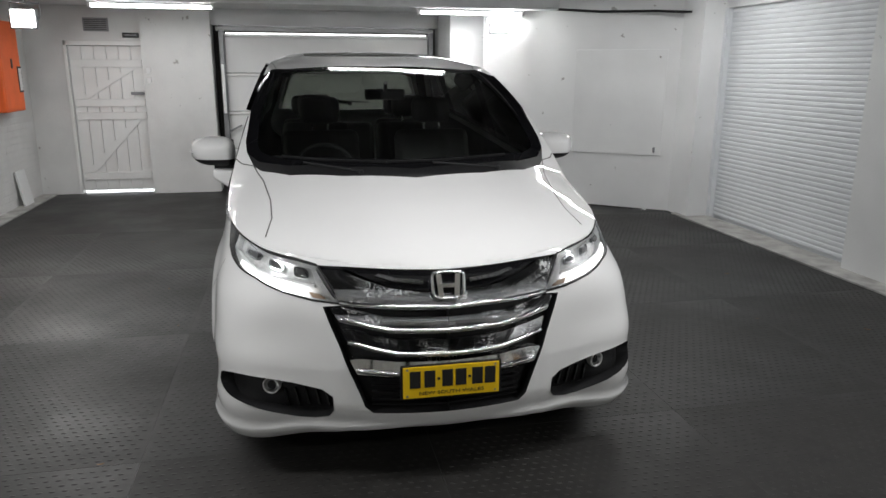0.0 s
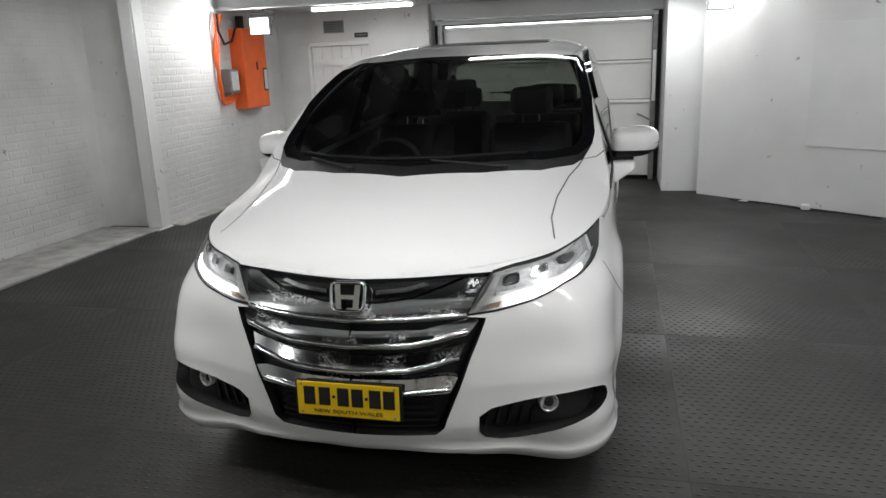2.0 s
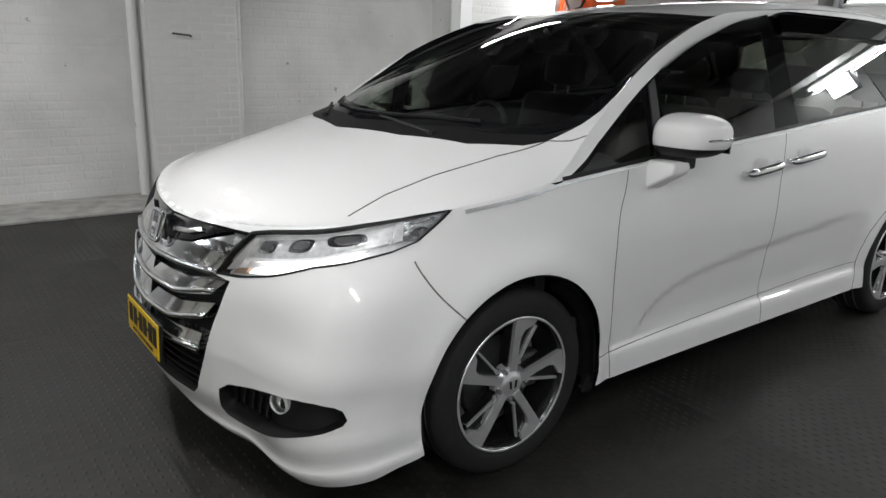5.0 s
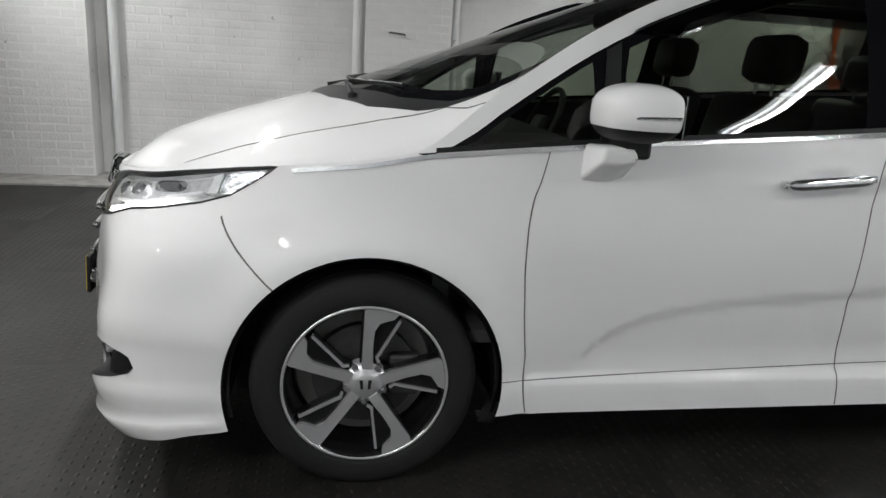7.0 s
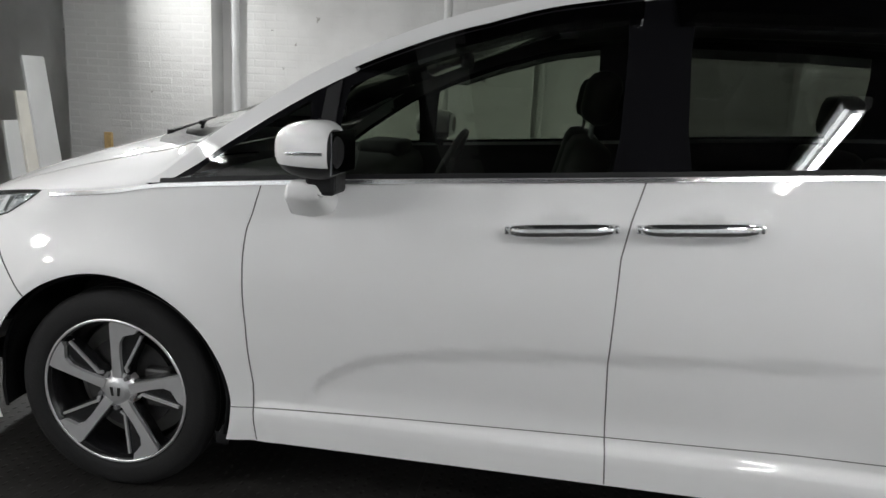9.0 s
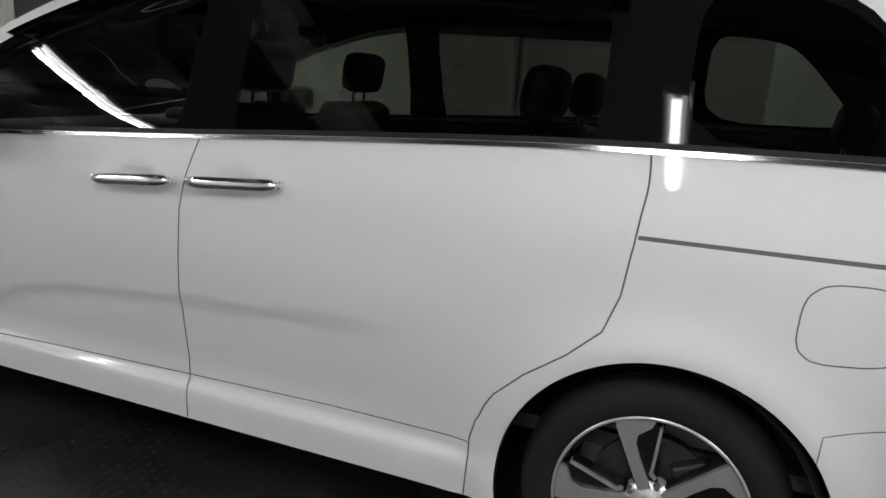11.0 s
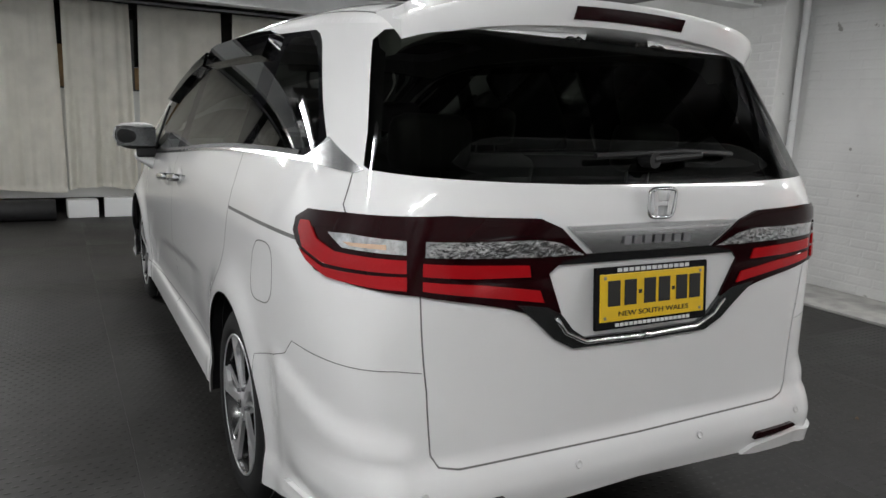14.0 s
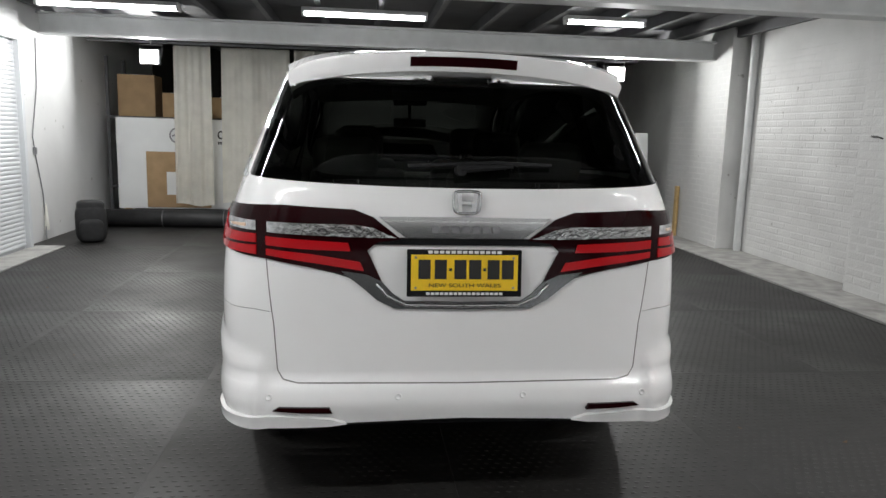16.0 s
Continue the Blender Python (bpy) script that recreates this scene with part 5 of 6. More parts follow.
for x in np.linspace(-.19, .19, 20):
    yy = 2.285 - 0.075 * (abs(x) / .66) ** 3
    zz = 1.648 - 0.052 * (abs(x) / .66) ** 2
    cur = [bm.verts.new((x, yy + 0.0035, zz - .018)), bm.verts.new((x, yy - 0.0085, zz - .050)), bm.verts.new((x, yy - 0.02, zz - .050)), bm.verts.new((x, yy - 0.01, zz - .018))]
    if prev:
        for i in range(4):
            bm.faces.new((prev[i], cur[i], cur[(i + 1) % 4], prev[(i + 1) % 4]))
    else:
        bm.faces.new(cur)
    prev = cur
bm.faces.new(prev[::-1])
bmesh.ops.recalc_face_normals(bm, faces=bm.faces)
part("brake_light", bm, DARKRED, car, "dark red high brake light")


def wiper(p0, p1, p2, normal_off):
    e = new("wiper")
    e.parent = car
    e["label"] = "black wiper"
    part("arm", rod([p0, p1], [0.010, 0.006], 8), BLACK, e)
    part("blade", rod([p2[0], p2[1], p2[2]], 0.007, 6), BLACK, e)
    part("pivot", rod([(p0[0], p0[1], p0[2] - 0.02), (p0[0], p0[1], p0[2] + 0.008)], 0.014, 12), BLACK, e)


def onlid(x, y, off):
    p, n = lid(np.array([[abs(x), y]]), off)
    return (math.copysign(float(p[0, 0]), x), float(p[0, 1]), float(p[0, 2]))


wiper(onlid(.42, -1.49, .004), onlid(.1, -1.50, .008), [onlid(.50, -1.335, .009), onlid(.15, -1.475, .009), onlid(-.12, -1.485, .009)], 0)
wiper(onlid(-.25, -1.55, .004), onlid(-.5, -1.38, .008), [onlid(-.12, -1.485, .009), onlid(-.4, -1.40, .009), onlid(-.60, -1.26, .009)], 0)
yb = float(TAIL(1.235)) + .012
e = new("rear_wiper")
e.parent = car
e["label"] = "black rear wiper"
part("arm", rod([(0.02, yb + .02, 1.245), (-.16, yb + .015, 1.258)], [0.013, 0.008], 8), BLACK, e)
part("blade", rod([(-.30, yb - .005, 1.262), (-.1, yb + .008, 1.268), (.20, yb + .006, 1.252)], 0.008, 6), BLACK, e)
part("pivot", rod([(0.02, yb - .02, 1.24), (0.02, yb + .03, 1.243)], 0.02, 12), BLACK, e)

# ---- wheels ----
def spoked_wheel():
    root = new("wheel")
    root.parent = car
    root["label"] = "five-spoke alloy wheel, machined and black"
    tyre = lathe([(.232, -.105), (.262, -.112), (.300, -.110), (.322, -.095), (.329, -.07), (.331, 0.0), (.329, .07), (.322, .092), (.300, .106), (.262, .108), (.242, .100), (.236, .088)], 72)
    part("tyre", tyre, RUBBER, root, smooth=True)
    for i in range(3):
        part("tread_groove", lathe([(.3315, -.052 + i * .05), (.3315, -.046 + i * .05)], 60), SEAM, root)
    rim = lathe([(.236, .090), (.243, .098), (.240, .104), (.232, .102), (.226, .088), (.215, .06), (.205, -.10)], 72)
    part("rim", rim, DARKALLOY, root, smooth=True)
    part("rim_edge", lathe([(.2425, .0975), (.2405, .1045), (.2335, .1045), (.2315, .099)], 72), ALLOY, root, "machined rim edge", smooth=True)
    face = [(-.014, .045), (-.017, .14), (-.020, .222), (-.017, .233), (.012, .234), (.046, .229), (.078, .220), (.064, .203), (.026, .190), (.013, .165), (.012, .12), (.018, .045)]
    thin = [(.030, .062), (.022, .080), (.030, .094), (.080, .198), (.087, .195), (.038, .092), (.031, .080), (.037, .066)]
    under = [(-.021, .04), (-.024, .226), (.062, .220), (.088, .192), (.040, .086), (.036, .05)]
    for i in range(5):
        rot = Matrix.Rotation(radians(72 * i - 3), 4, "X")
        for nm, o, x0, x1, m_ in (("spoke", face, .070, .098, ALLOY), ("spoke_line", thin, .068, .092, ALLOY), ("spoke_back", under, .045, .084, DARKALLOY)):
            bm = prism(o, x0, x1, axes=(1, 2, 0))
            for v in bm.verts:
                rr = math.hypot(v.co.y, v.co.z)
                v.co.x += 0.004 * (rr / .24) - 0.010 * (1 - rr / .24)
            bm.transform(rot)
            part(nm, bm, m_, root)
        nut = lathe([(.0, .096), (.007, .096), (.008, .088), (.010, .080)], 10)
        nut.transform(rot @ Matrix.Rotation(radians(36), 4, "X") @ Matrix.Translation((0, 0, .057)))
        part("wheel_nut", nut, GREYMETAL, root)
    part("hub", lathe([(.0, .097), (.028, .097), (.034, .094), (.045, .088), (.062, .08), (.066, .05)], 36), ALLOY, root, smooth=True)
    part("cap_mark", prism([(-.014, -.014), (-.006, -.014), (-.008, .014), (-.018, .014)], .0975, .099, axes=(1, 2, 0)), INK, root)
    part("cap_mark", prism([(.014, -.014), (.006, -.014), (.008, .014), (.018, .014)][::-1], .0975, .099, axes=(1, 2, 0)), INK, root)
    part("brake_disc", lathe([(.0, .02), (.155, .02), (.155, -.01), (.0, -.01)], 40), IRON, root)
    part("caliper", box(.0, .05, .07, .16, -.06, .07, 0.01), IRON, root)
    part("inner_barrel", lathe([(.0, -.02), (.20, -.02), (.232, -.1)], 40), SEAM, root)
    root.location = (.775, -HUB, .331)
    return root


w0 = spoked_wheel()
for x, y, rz, rx in ((.775, HUB + .006, 0, 25), (-.775, -HUB, 180, 10), (-.775, HUB, 180, 50)):
    copy_thing(w0, Matrix.Translation((x, y, .331)) @ Matrix.Rotation(radians(rz), 4, "Z") @ Matrix.Rotation(radians(rx), 4, "X"))
for k in (1, -1):
    for y in (-HUB, HUB):
        bm = bmesh.new()
        prev = None
        for a in np.linspace(-0.24, math.pi + 0.24, 40):
            cur = []
            for x, r in ((.50, .40), (.80, .405), (.885, .392), (.90, .379)):
                z = .335 + r * math.sin(a)
                yy = y + r * math.cos(a)
                xx = x
                cur.append(bm.verts.new((k * xx, yy, max(z, .12))))
            if prev:
                for i in range(3):
                    bm.faces.new((prev[i], prev[i + 1], cur[i + 1], cur[i]))
            prev = cur
        for v in bm.verts:
            if abs(v.co.x) > .86:
                lim = float(width_at(v.co.y, max(.25, v.co.z))) + 0.018
                v.co.x = k * min(abs(v.co.x), lim)
        part("wheel_arch_liner", bm, BLACK, car, smooth=True)
        part("inner_wall", box(min(k * .50, k * .52), max(k * .50, k * .52), y - .4, y + .4, .15, .75), BLACK, car)
part("underbody", box(-.55, .55, -2.2, -1.86, .24, .30, 0.02), BLACK, car)
part("underbody", box(-.82, .82, -1.05, 1.05, .22, .34, 0.02), BLACK, car)
part("underbody", box(-.50, .50, -1.9, 2.2, .24, .34, 0.02), BLACK, car)
part("underbody", box(-.66, .66, 1.84, 2.30, .27, .42, 0.03), BLACK, car)
part("axle", rod([(-.7, HUB, .33), (.7, HUB, .33)], 0.04), BLACK, car)
part("axle", rod([(-.7, -HUB, .33), (.7, -HUB, .33)], 0.04), BLACK, car)
slab("door_stop_flap", BLACK, car, on_shell("S-1.12,.20 S-1.06,.20 S-1.055,.27 S-1.09,.27"), -0.02, -0.04, sides="each")

# ---- cabin ----
part("cabin_floor", box(-.78, .78, -1.2, 2.25, .42, .46), CABIN, car)
part("engine_wall", box(-.74, .74, -1.25, -1.2, .42, 1.02), CABIN, car)
part("load_floor", box(-.70, .70, 1.5, 2.30, .46, .62), CABIN, car)


def soft_block(name, x0, x1, y0, y1, z0, z1, lean, parent, bevel=0.05, m_=None):
    bm = box(x0, x1, y0, y1, z0, z1, bevel)
    piv = Matrix.Translation((0, (y0 + y1) / 2, z0))
    bm.transform(piv @ Matrix.Rotation(radians(-lean), 4, "X") @ piv.inverted())
    return part(name, bm, m_ or CLOTH, parent, smooth=True)


def seat(x, y, z, wide, tall, head=True):
    e = new("seat")
    e.parent = car
    e["label"] = "dark leather seat"
    soft_block("cushion", x - wide / 2, x + wide / 2, y - .48, y + .04, z, z + .16, 0, e)
    soft_block("backrest", x - wide / 2, x + wide / 2, y - .04, y + .10, z + .10, z + tall, 14, e)
    if head:
        dy = (tall) * math.tan(radians(14))
        soft_block("headrest", x - .13, x + .13, y + dy - .05, y + dy + .06, z + tall + .03, z + tall + .20, 8, e, 0.045)
        for sx in (-.05, .05):
            part("headrest_post", rod([(x + sx, y + dy - .01, z + tall - .06), (x + sx, y + dy, z + tall + .06)], 0.006), CHROME, e)


for x in (-.37, .37):
    seat(x, -.18, .60, .50, .60)
    seat(x, .82, .60, .52, .58)
seat(-.42, 1.78, .60, .42, .54), seat(.42, 1.78, .60, .42, .54), seat(0, 1.80, .60, .38, .50, False)
bm = box(-.74, .74, -1.22, -.78, .78, 1.04, 0.07)
part("dashboard", bm, CABIN, car, smooth=True)
part("instrument_hood", box(-.52, -.22, -1.0, -.80, 1.02, 1.09, 0.03), CABIN, car, smooth=True)
stw = new("steering_wheel")
stw.parent = car
stw.location, stw.rotation_euler = (-.37, -.62, .98), (radians(-25), 0, 0)
stw["label"] = "dark steering wheel"
part("rim", rod([(.18 * math.cos(a), 0, .18 * math.sin(a)) for a in np.linspace(0, 2 * math.pi, 36, endpoint=False)], 0.014, 8, closed=True), CABIN, stw, smooth=True)
part("hub", box(-.07, .07, -.03, .02, -.06, .05, 0.02), CABIN, stw)
for a in (200, 340, 270):
    part("spoke", rod([(0, 0, 0), (.17 * math.cos(radians(a)), 0, .17 * math.sin(radians(a)))], 0.013), CABIN, stw)
rm = new("rear_view_mirror")
rm.parent = car
rm["label"] = "black interior mirror"
part("shell", box(-.12, .12, -.52, -.49, 1.40, 1.465, 0.015), CABIN, rm)
part("stalk", rod([(0, -.51, 1.46), (0, -.56, 1.50)], 0.012), CABIN, rm)


# ---- front end: curtains, boards, store ----
def curtain(x0, x1, y, z0, z1, seed, flare=0.06):
    rnd = random.Random(seed)
    root = thing("curtain", "long cream fabric curtain hanging in folds", "curtain", group="curtains along the store")
    bm = bmesh.new()
    nx, nz = 90, 26
    waves = [(rnd.uniform(1.5, 3), rnd.uniform(0, 6), rnd.uniform(.018, .036)), (rnd.uniform(3.5, 6), rnd.uniform(0, 6), rnd.uniform(.010, .020)), (rnd.uniform(8, 12), rnd.uniform(0, 6), rnd.uniform(.001, .004))]
    grid = []
    for j in range(nz + 1):
        v = j / nz
        row = []
        for i in range(nx + 1):
            u = i / nx
            w_ = (x1 - x0) * (1 + flare * (1 - v))
            x = (x0 + x1) / 2 + (u - .5) * w_ + 0.02 * (1 - v) * math.sin(seed)
            d = sum(a * math.sin(f * 2 * math.pi * u + p + 0.5 * (1 - v) * math.sin(p)) for f, p, a in waves) * (0.5 + 0.7 * (1 - v))
            row.append(bm.verts.new((x, y + d, z0 + (z1 - z0) * v + (0.02 * math.sin(5 * u + seed) if j == 0 else 0))))
        grid.append(row)
    for j in range(nz):
        for i in range(nx):
            bm.faces.new((grid[j][i], grid[j][i + 1], grid[j + 1][i + 1], grid[j + 1][i]))
    bmesh.ops.solidify(bm, geom=bm.faces, thickness=0.003)
    part("fabric", bm, CURTAIN, root, smooth=True)
    for k in range(6):
        x = x0 + (x1 - x0) * (k + .5) / 6
        part("hook", rod([(x, y, z1 - .01), (x, y, z1 + .035)], 0.004, 6), GREYMETAL, root)


for i, (a, b) in enumerate(((2.38, 2.86), (1.33, 2.24), (.58, 1.27), (-.44, .49), (-1.45, -.57), (-2.35, -1.55), (-2.98, -2.46))):
    curtain(a, b, -5.35, .29 + .02 * (i % 3), 2.42, i + 3)
tagged(part("curtain_rail", rod([(-3.6, -5.35, 2.455), (3.95, -5.35, 2.455)], 0.018), GREYMETAL), "grey steel curtain rail under the joists", "rail", kind="structure")
for x in (-3.3, -1.0, 1.3, 3.4):
    tagged(part("rail_hanger", rod([(x, -5.35, 2.46), (x, -5.35, 2.73)], 0.008, 6), GREYMETAL), "thin steel hanger for the curtain rail", "hanger", kind="structure")

panel = thing("display_board", "large white display board with a brown panel", "board")
part("sheet", box(.45, 3.72, -5.64, -5.60, .20, 1.46, 0.006), BOARD, panel)
part("brown_panel", box(2.46, 3.33, -5.60, -5.592, .22, 1.0, 0.002), CARD, panel, "brown cardboard panel")
part("pale_label", box(2.80, 3.06, -5.592, -5.588, .40, .72, 0.001), BOARD, panel)
part("round_mark", rod([(2.90 + .10 * math.cos(a), -5.598, 1.23 + .10 * math.sin(a)) for a in np.linspace(0, 2 * math.pi, 30, endpoint=False)], 0.010, 6, closed=True), GREYMETAL, panel)
part("round_mark", rod([(2.84, -5.598, 1.22), (2.90, -5.598, 1.25), (2.97, -5.598, 1.22)], 0.010, 6), GREYMETAL, panel)
part("letter_bar", rod([(2.31 + .035 * math.cos(a), -5.598, 1.25 + .05 * math.sin(a)) for a in np.linspace(0, 2 * math.pi, 20, endpoint=False)], 0.011, 6, closed=True), INK, panel)
for i in range(3):
    part("letter_bar", box(2.27 + i * .03, 2.29 + i * .03, -5.6, -5.597, 1.12, 1.155), INK, panel)
for x in (.6, 2.0, 3.6):
    part("foot", box(x - .04, x + .04, -5.68, -5.56, 0, .2, 0.005), CARD, panel)
roll = thing("rolled_matting", "long black roll of rubber matting on the floor", "roll")
bm = bmesh.new()
rod([(1.42, -5.16, .118), (3.75, -5.16, .118)], 0.118, 28, bm)
part("roll", bm, ROLLMAT, roll, smooth=True)
for x in (2.2, 3.0):
    part("strap", rod([(x, -5.16 + .121 * math.cos(a), .118 + .121 * math.sin(a)) for a in np.linspace(0, 2 * math.pi, 24, endpoint=False)], 0.006, 6, closed=True), GREYMETAL, roll)


def carton(x, y, z, w_, d, h, turn, label, m_=None):
    root = thing("cardboard_box", label, "box", (x, y, z), turn, "boxes in the store")
    part("body", box(-w_ / 2, w_ / 2, -d / 2, d / 2, 0, h, 0.006), m_ or CARD, root)
    part("tape", box(-0.03, 0.03, -d / 2 - 0.002, d / 2 + 0.002, h - 0.004, h + 0.002), WHITEINK, root)
    part("flap_gap", box(-w_ / 2 + .01, w_ / 2 - .01, -0.002, 0.002, h, h + 0.001), SEAM, root)


shelf = thing("store_shelf", "dark steel shelf rack full of boxes", "shelf")
for z in (.5, 1.48):
    part("shelf_board", box(-2.9, 3.9, -6.6, -5.8, z - .03, z, 0.004), JOIST, shelf)
for x in (-2.9, -1.2, .5, 2.2, 3.86):
    for y in (-6.6, -5.84):
        part("upright", box(x, x + .04, y, y + .04, 0, 2.3, 0.003), JOIST, shelf)
rnd = random.Random(8)
carton(3.53, -6.15, 1.48, .5, .5, .58, 3, "large brown cardboard box on the top shelf")
carton(3.0, -6.02, 1.48, .30, .3, .34, -4, "small brown cardboard box on the shelf")
x = 2.5
while x > -2.6:
    w_ = rnd.uniform(.3, .55)
    carton(x - w_ / 2, -6.1 + rnd.uniform(-.1, .1), 1.48, w_, .45, rnd.uniform(.25, .6), rnd.uniform(-5, 5), "brown cardboard box on the top shelf")
    if rnd.random() < .8:
        carton(x - w_ / 2, -6.1 + rnd.uniform(-.1, .1), .5, w_, .45, rnd.uniform(.3, .7), rnd.uniform(-5, 5), "pale cardboard box on the lower shelf", rnd.choice((CARD, BOARD)))
    x -= w_ + rnd.uniform(.05, .3)
for x, w_, h in ((1.15, .32, .20), (.72, .4, .22), (-.1, .5, .18), (-1.2, .6, .2)):
    carton(x, -5.42, 0, w_, .22, h, rnd.uniform(-4, 4), "low white carton under the curtains", BOARD)
st = thing("stacked_panels", "pale plywood panels leaning by the brick pier", "panels")
for i, (x, h, w_) in enumerate(((-3.62, 1.45, .30), (-3.46, 1.12, .26), (-3.30, .85, .30))):
    bm = box(x - w_ / 2, x + w_ / 2, -5.05 - .04 * i, -5.02 - .04 * i, 0, h, 0.004)
    bm.transform(Matrix.Translation((0, -5.05, 0)) @ Matrix.Rotation(radians(7 - i), 4, "X") @ Matrix.Translation((0, 5.05, 0)))
    part("panel", bm, BOARD if i != 1 else CURTAIN, st)
post = thing("timber_offcut", "yellow timber offcut leaning on the brick wall", "timber")
part("stick", box(-4.085, -4.045, -4.78, -4.70, 0, .72, 0.004), mat("raw_pine", (0.52, 0.36, 0.16), 0.7, vary=0.15, scale=20), post)

bag = thing("backpack", "dark grey upright bag on the floor by the shutter", "bag", (3.46, -3.80, 0), 20)
for nm, sx, sy, sz, cx_, cy_, cz_ in (("body", .17, .12, .23, 0, 0, .225), ("pocket", .13, .05, .13, 0, .12, .15), ("lid", .15, .10, .07, 0, 0, .42)):
    bm = bmesh.new()
    bmesh.ops.create_uvsphere(bm, u_segments=28, v_segments=18, radius=1)
    for v in bm.verts:
        c = [math.copysign(abs(a) ** .55, a) for a in v.co]
        v.co = Vector((c[0] * sx + cx_, c[1] * sy + cy_, max(0, c[2] * sz + cz_)))
    part(nm, bm, mat("bag_" + nm, (0.016, 0.016, 0.017), 0.8, vary=.3, scale=20, grain=.4), bag, smooth=True)
for sx in (-.07, .07):
    part("strap", rod([(sx, -.11, .10), (sx, -.16, .25), (sx, -.10, .42), (sx, 0, .46)], 0.012, 6), BLACK, bag)

# ---- east wall bits ----
cab = thing("wall_cable", "thin grey cable hanging on the white wall", "cable")
part("cable", rod([(4.015, -3.95, 2.3), (4.012, -3.9, 1.75), (4.012, -3.72, 1.2), (4.012, -3.78, .95), (4.012, -3.9, .55), (4.01, -3.92, .2), (3.98, -3.85, .02)], 0.006, 6), GREYMETAL, cab)
part("switch", box(3.995, 4.02, -3.78, -3.72, 1.0, 1.08, 0.004), GREYMETAL, cab)
part("tassel", rod([(4.0, -3.92, .42), (4.0, -3.93, .12)], [0.012, 0.03], 8), CURTAIN, cab)
pipe = thing("wall_pipe", "black cable run under the ceiling on the east wall", "cable")
part("cable", rod([(2.4, 3.45, 2.26), (2.9, 3.05, 2.21), (3.4, 2.66, 2.2), (3.62, 2.5, 2.18)], 0.014, 8), RUBBER, pipe)
part("bracket", box(3.5, 3.66, 2.42, 2.5, 2.17, 2.19), BLACK, pipe)

# ---- west wall: electrical box and pipes ----
ob_ = thing("electrical_box", "orange painted steel electrical box on white brick", "electrical box")
part("cabinet", box(-3.68, -3.50, 3.62, 4.20, 1.10, 2.05, 0.012), ORANGE, ob_)
part("door_edge", box(-3.50, -3.494, 3.645, 4.175, 1.13, 2.02, 0.004), ORANGE, ob_)
part("keyhole_plate", box(-3.494, -3.488, 3.90, 3.94, 1.56, 1.66, 0.002), INK, ob_)
part("notice_frame", box(-3.494, -3.486, 4.06, 4.17, 1.30, 1.58, 0.003), INK, ob_, "white notice in a black frame")
part("notice", box(-3.486, -3.484, 4.075, 4.155, 1.32, 1.56), BOARD, ob_)
part("meter_box", box(-3.68, -3.56, 3.36, 3.56, 1.30, 1.58, 0.01), GREYMETAL, ob_, "small grey switch box")
part("meter_cover", box(-3.56, -3.553, 3.38, 3.54, 1.33, 1.55, 0.003), STEELPAINT, ob_)
for k in range(5):
    pts_ = []
    for a in np.linspace(0, 1, 14):
        pts_.append((-3.64 + .02 * math.sin(9 * a + k), 3.28 + .05 * k * (1 - a) - .06 * math.sin(math.pi * a) * (1 + .3 * k), 2.2 - .95 * a - .02 * k * a))
    pts_ += [(-3.62, 3.42 + .03 * k, 1.26 - .012 * k), (-3.6, 3.6, 1.30 + .02 * k)]
    part("conduit", rod(pts_, 0.010, 6), ORANGE, ob_, "orange conduit")
part("black_cable", rod([(-3.62, 3.30, 2.2), (-3.58, 3.24, 2.0), (-3.58, 3.34, 1.86), (-3.57, 3.5, 1.9), (-3.58, 3.62, 2.05)], 0.014, 8), RUBBER, ob_)
part("black_gland", rod([(-3.6, 3.78, 2.05), (-3.6, 3.78, 2.2)], 0.05, 12), RUBBER, ob_)
lean = thing("leaning_tile", "white tile board leaning on the wall", "board")
bm = box(-.012, .012, -.14, .14, 0, .42, 0.003)
bm.transform(Matrix.Translation((-3.60, 4.2, 0.0)) @ Matrix.Rotation(radians(-9), 4, "Y"))
part("tile", bm, BOARD, lean)
ch = thing("wall_post", "white painted steel post on the brick corner", "post", kind="structure")
part("web", box(-3.80, -3.668, 1.80, 1.948, 0, ZC, 0.003), WALLSMOOTH, ch)
part("flange", box(-3.665, -3.64, 1.80, 1.95, 0, ZC, 0.003), WALLSMOOTH, ch)
part("base_plate", box(-3.84, -3.62, 1.72, 1.97, 0, .015, 0.002), STEELPAINT, ch)
pp = thing("wall_conduit", "grey painted pipe running up the brick wall", "pipe", kind="structure")
part("pipe", rod([(-4.30, -3.44, 0), (-4.30, -3.44, ZC)], 0.045, 14), STEELPAINT, pp)
pp = thing("wall_conduit", "white painted pipe running up the brick pier", "pipe", kind="structure")
part("pipe", rod([(-4.28, -1.27, 0), (-4.28, -1.27, ZC)], 0.04, 14), WALLSMOOTH, pp)
part("pipe", rod([(-4.30, -.33, 0), (-4.30, -.33, ZC)], 0.03, 14), WALLSMOOTH, pp)
hk = thing("wall_hook", "rusty bent steel hook in the brick pier", "hook")
part("hook", rod([(-4.13, -.98, 1.44), (-4.06, -.98, 1.44), (-4.05, -.93, 1.435), (-4.05, -.86, 1.43), (-4.06, -.84, 1.42)], 0.008, 8), IRON, hk)
# back wall bits
vent = thing("wall_vent", "grey louvred vent over the plank door", "vent")
part("vent_frame", box(-2.99, -2.70, 4.935, 4.952, 2.0, 2.16, 0.003), GREYMETAL, vent)
for i in range(6):
    part("louvre", box(-2.97, -2.72, 4.925, 4.937, 2.015 + i * .023, 2.028 + i * .023), IRON, vent)
sg = thing("door_sign", "small black sign over the door", "sign")
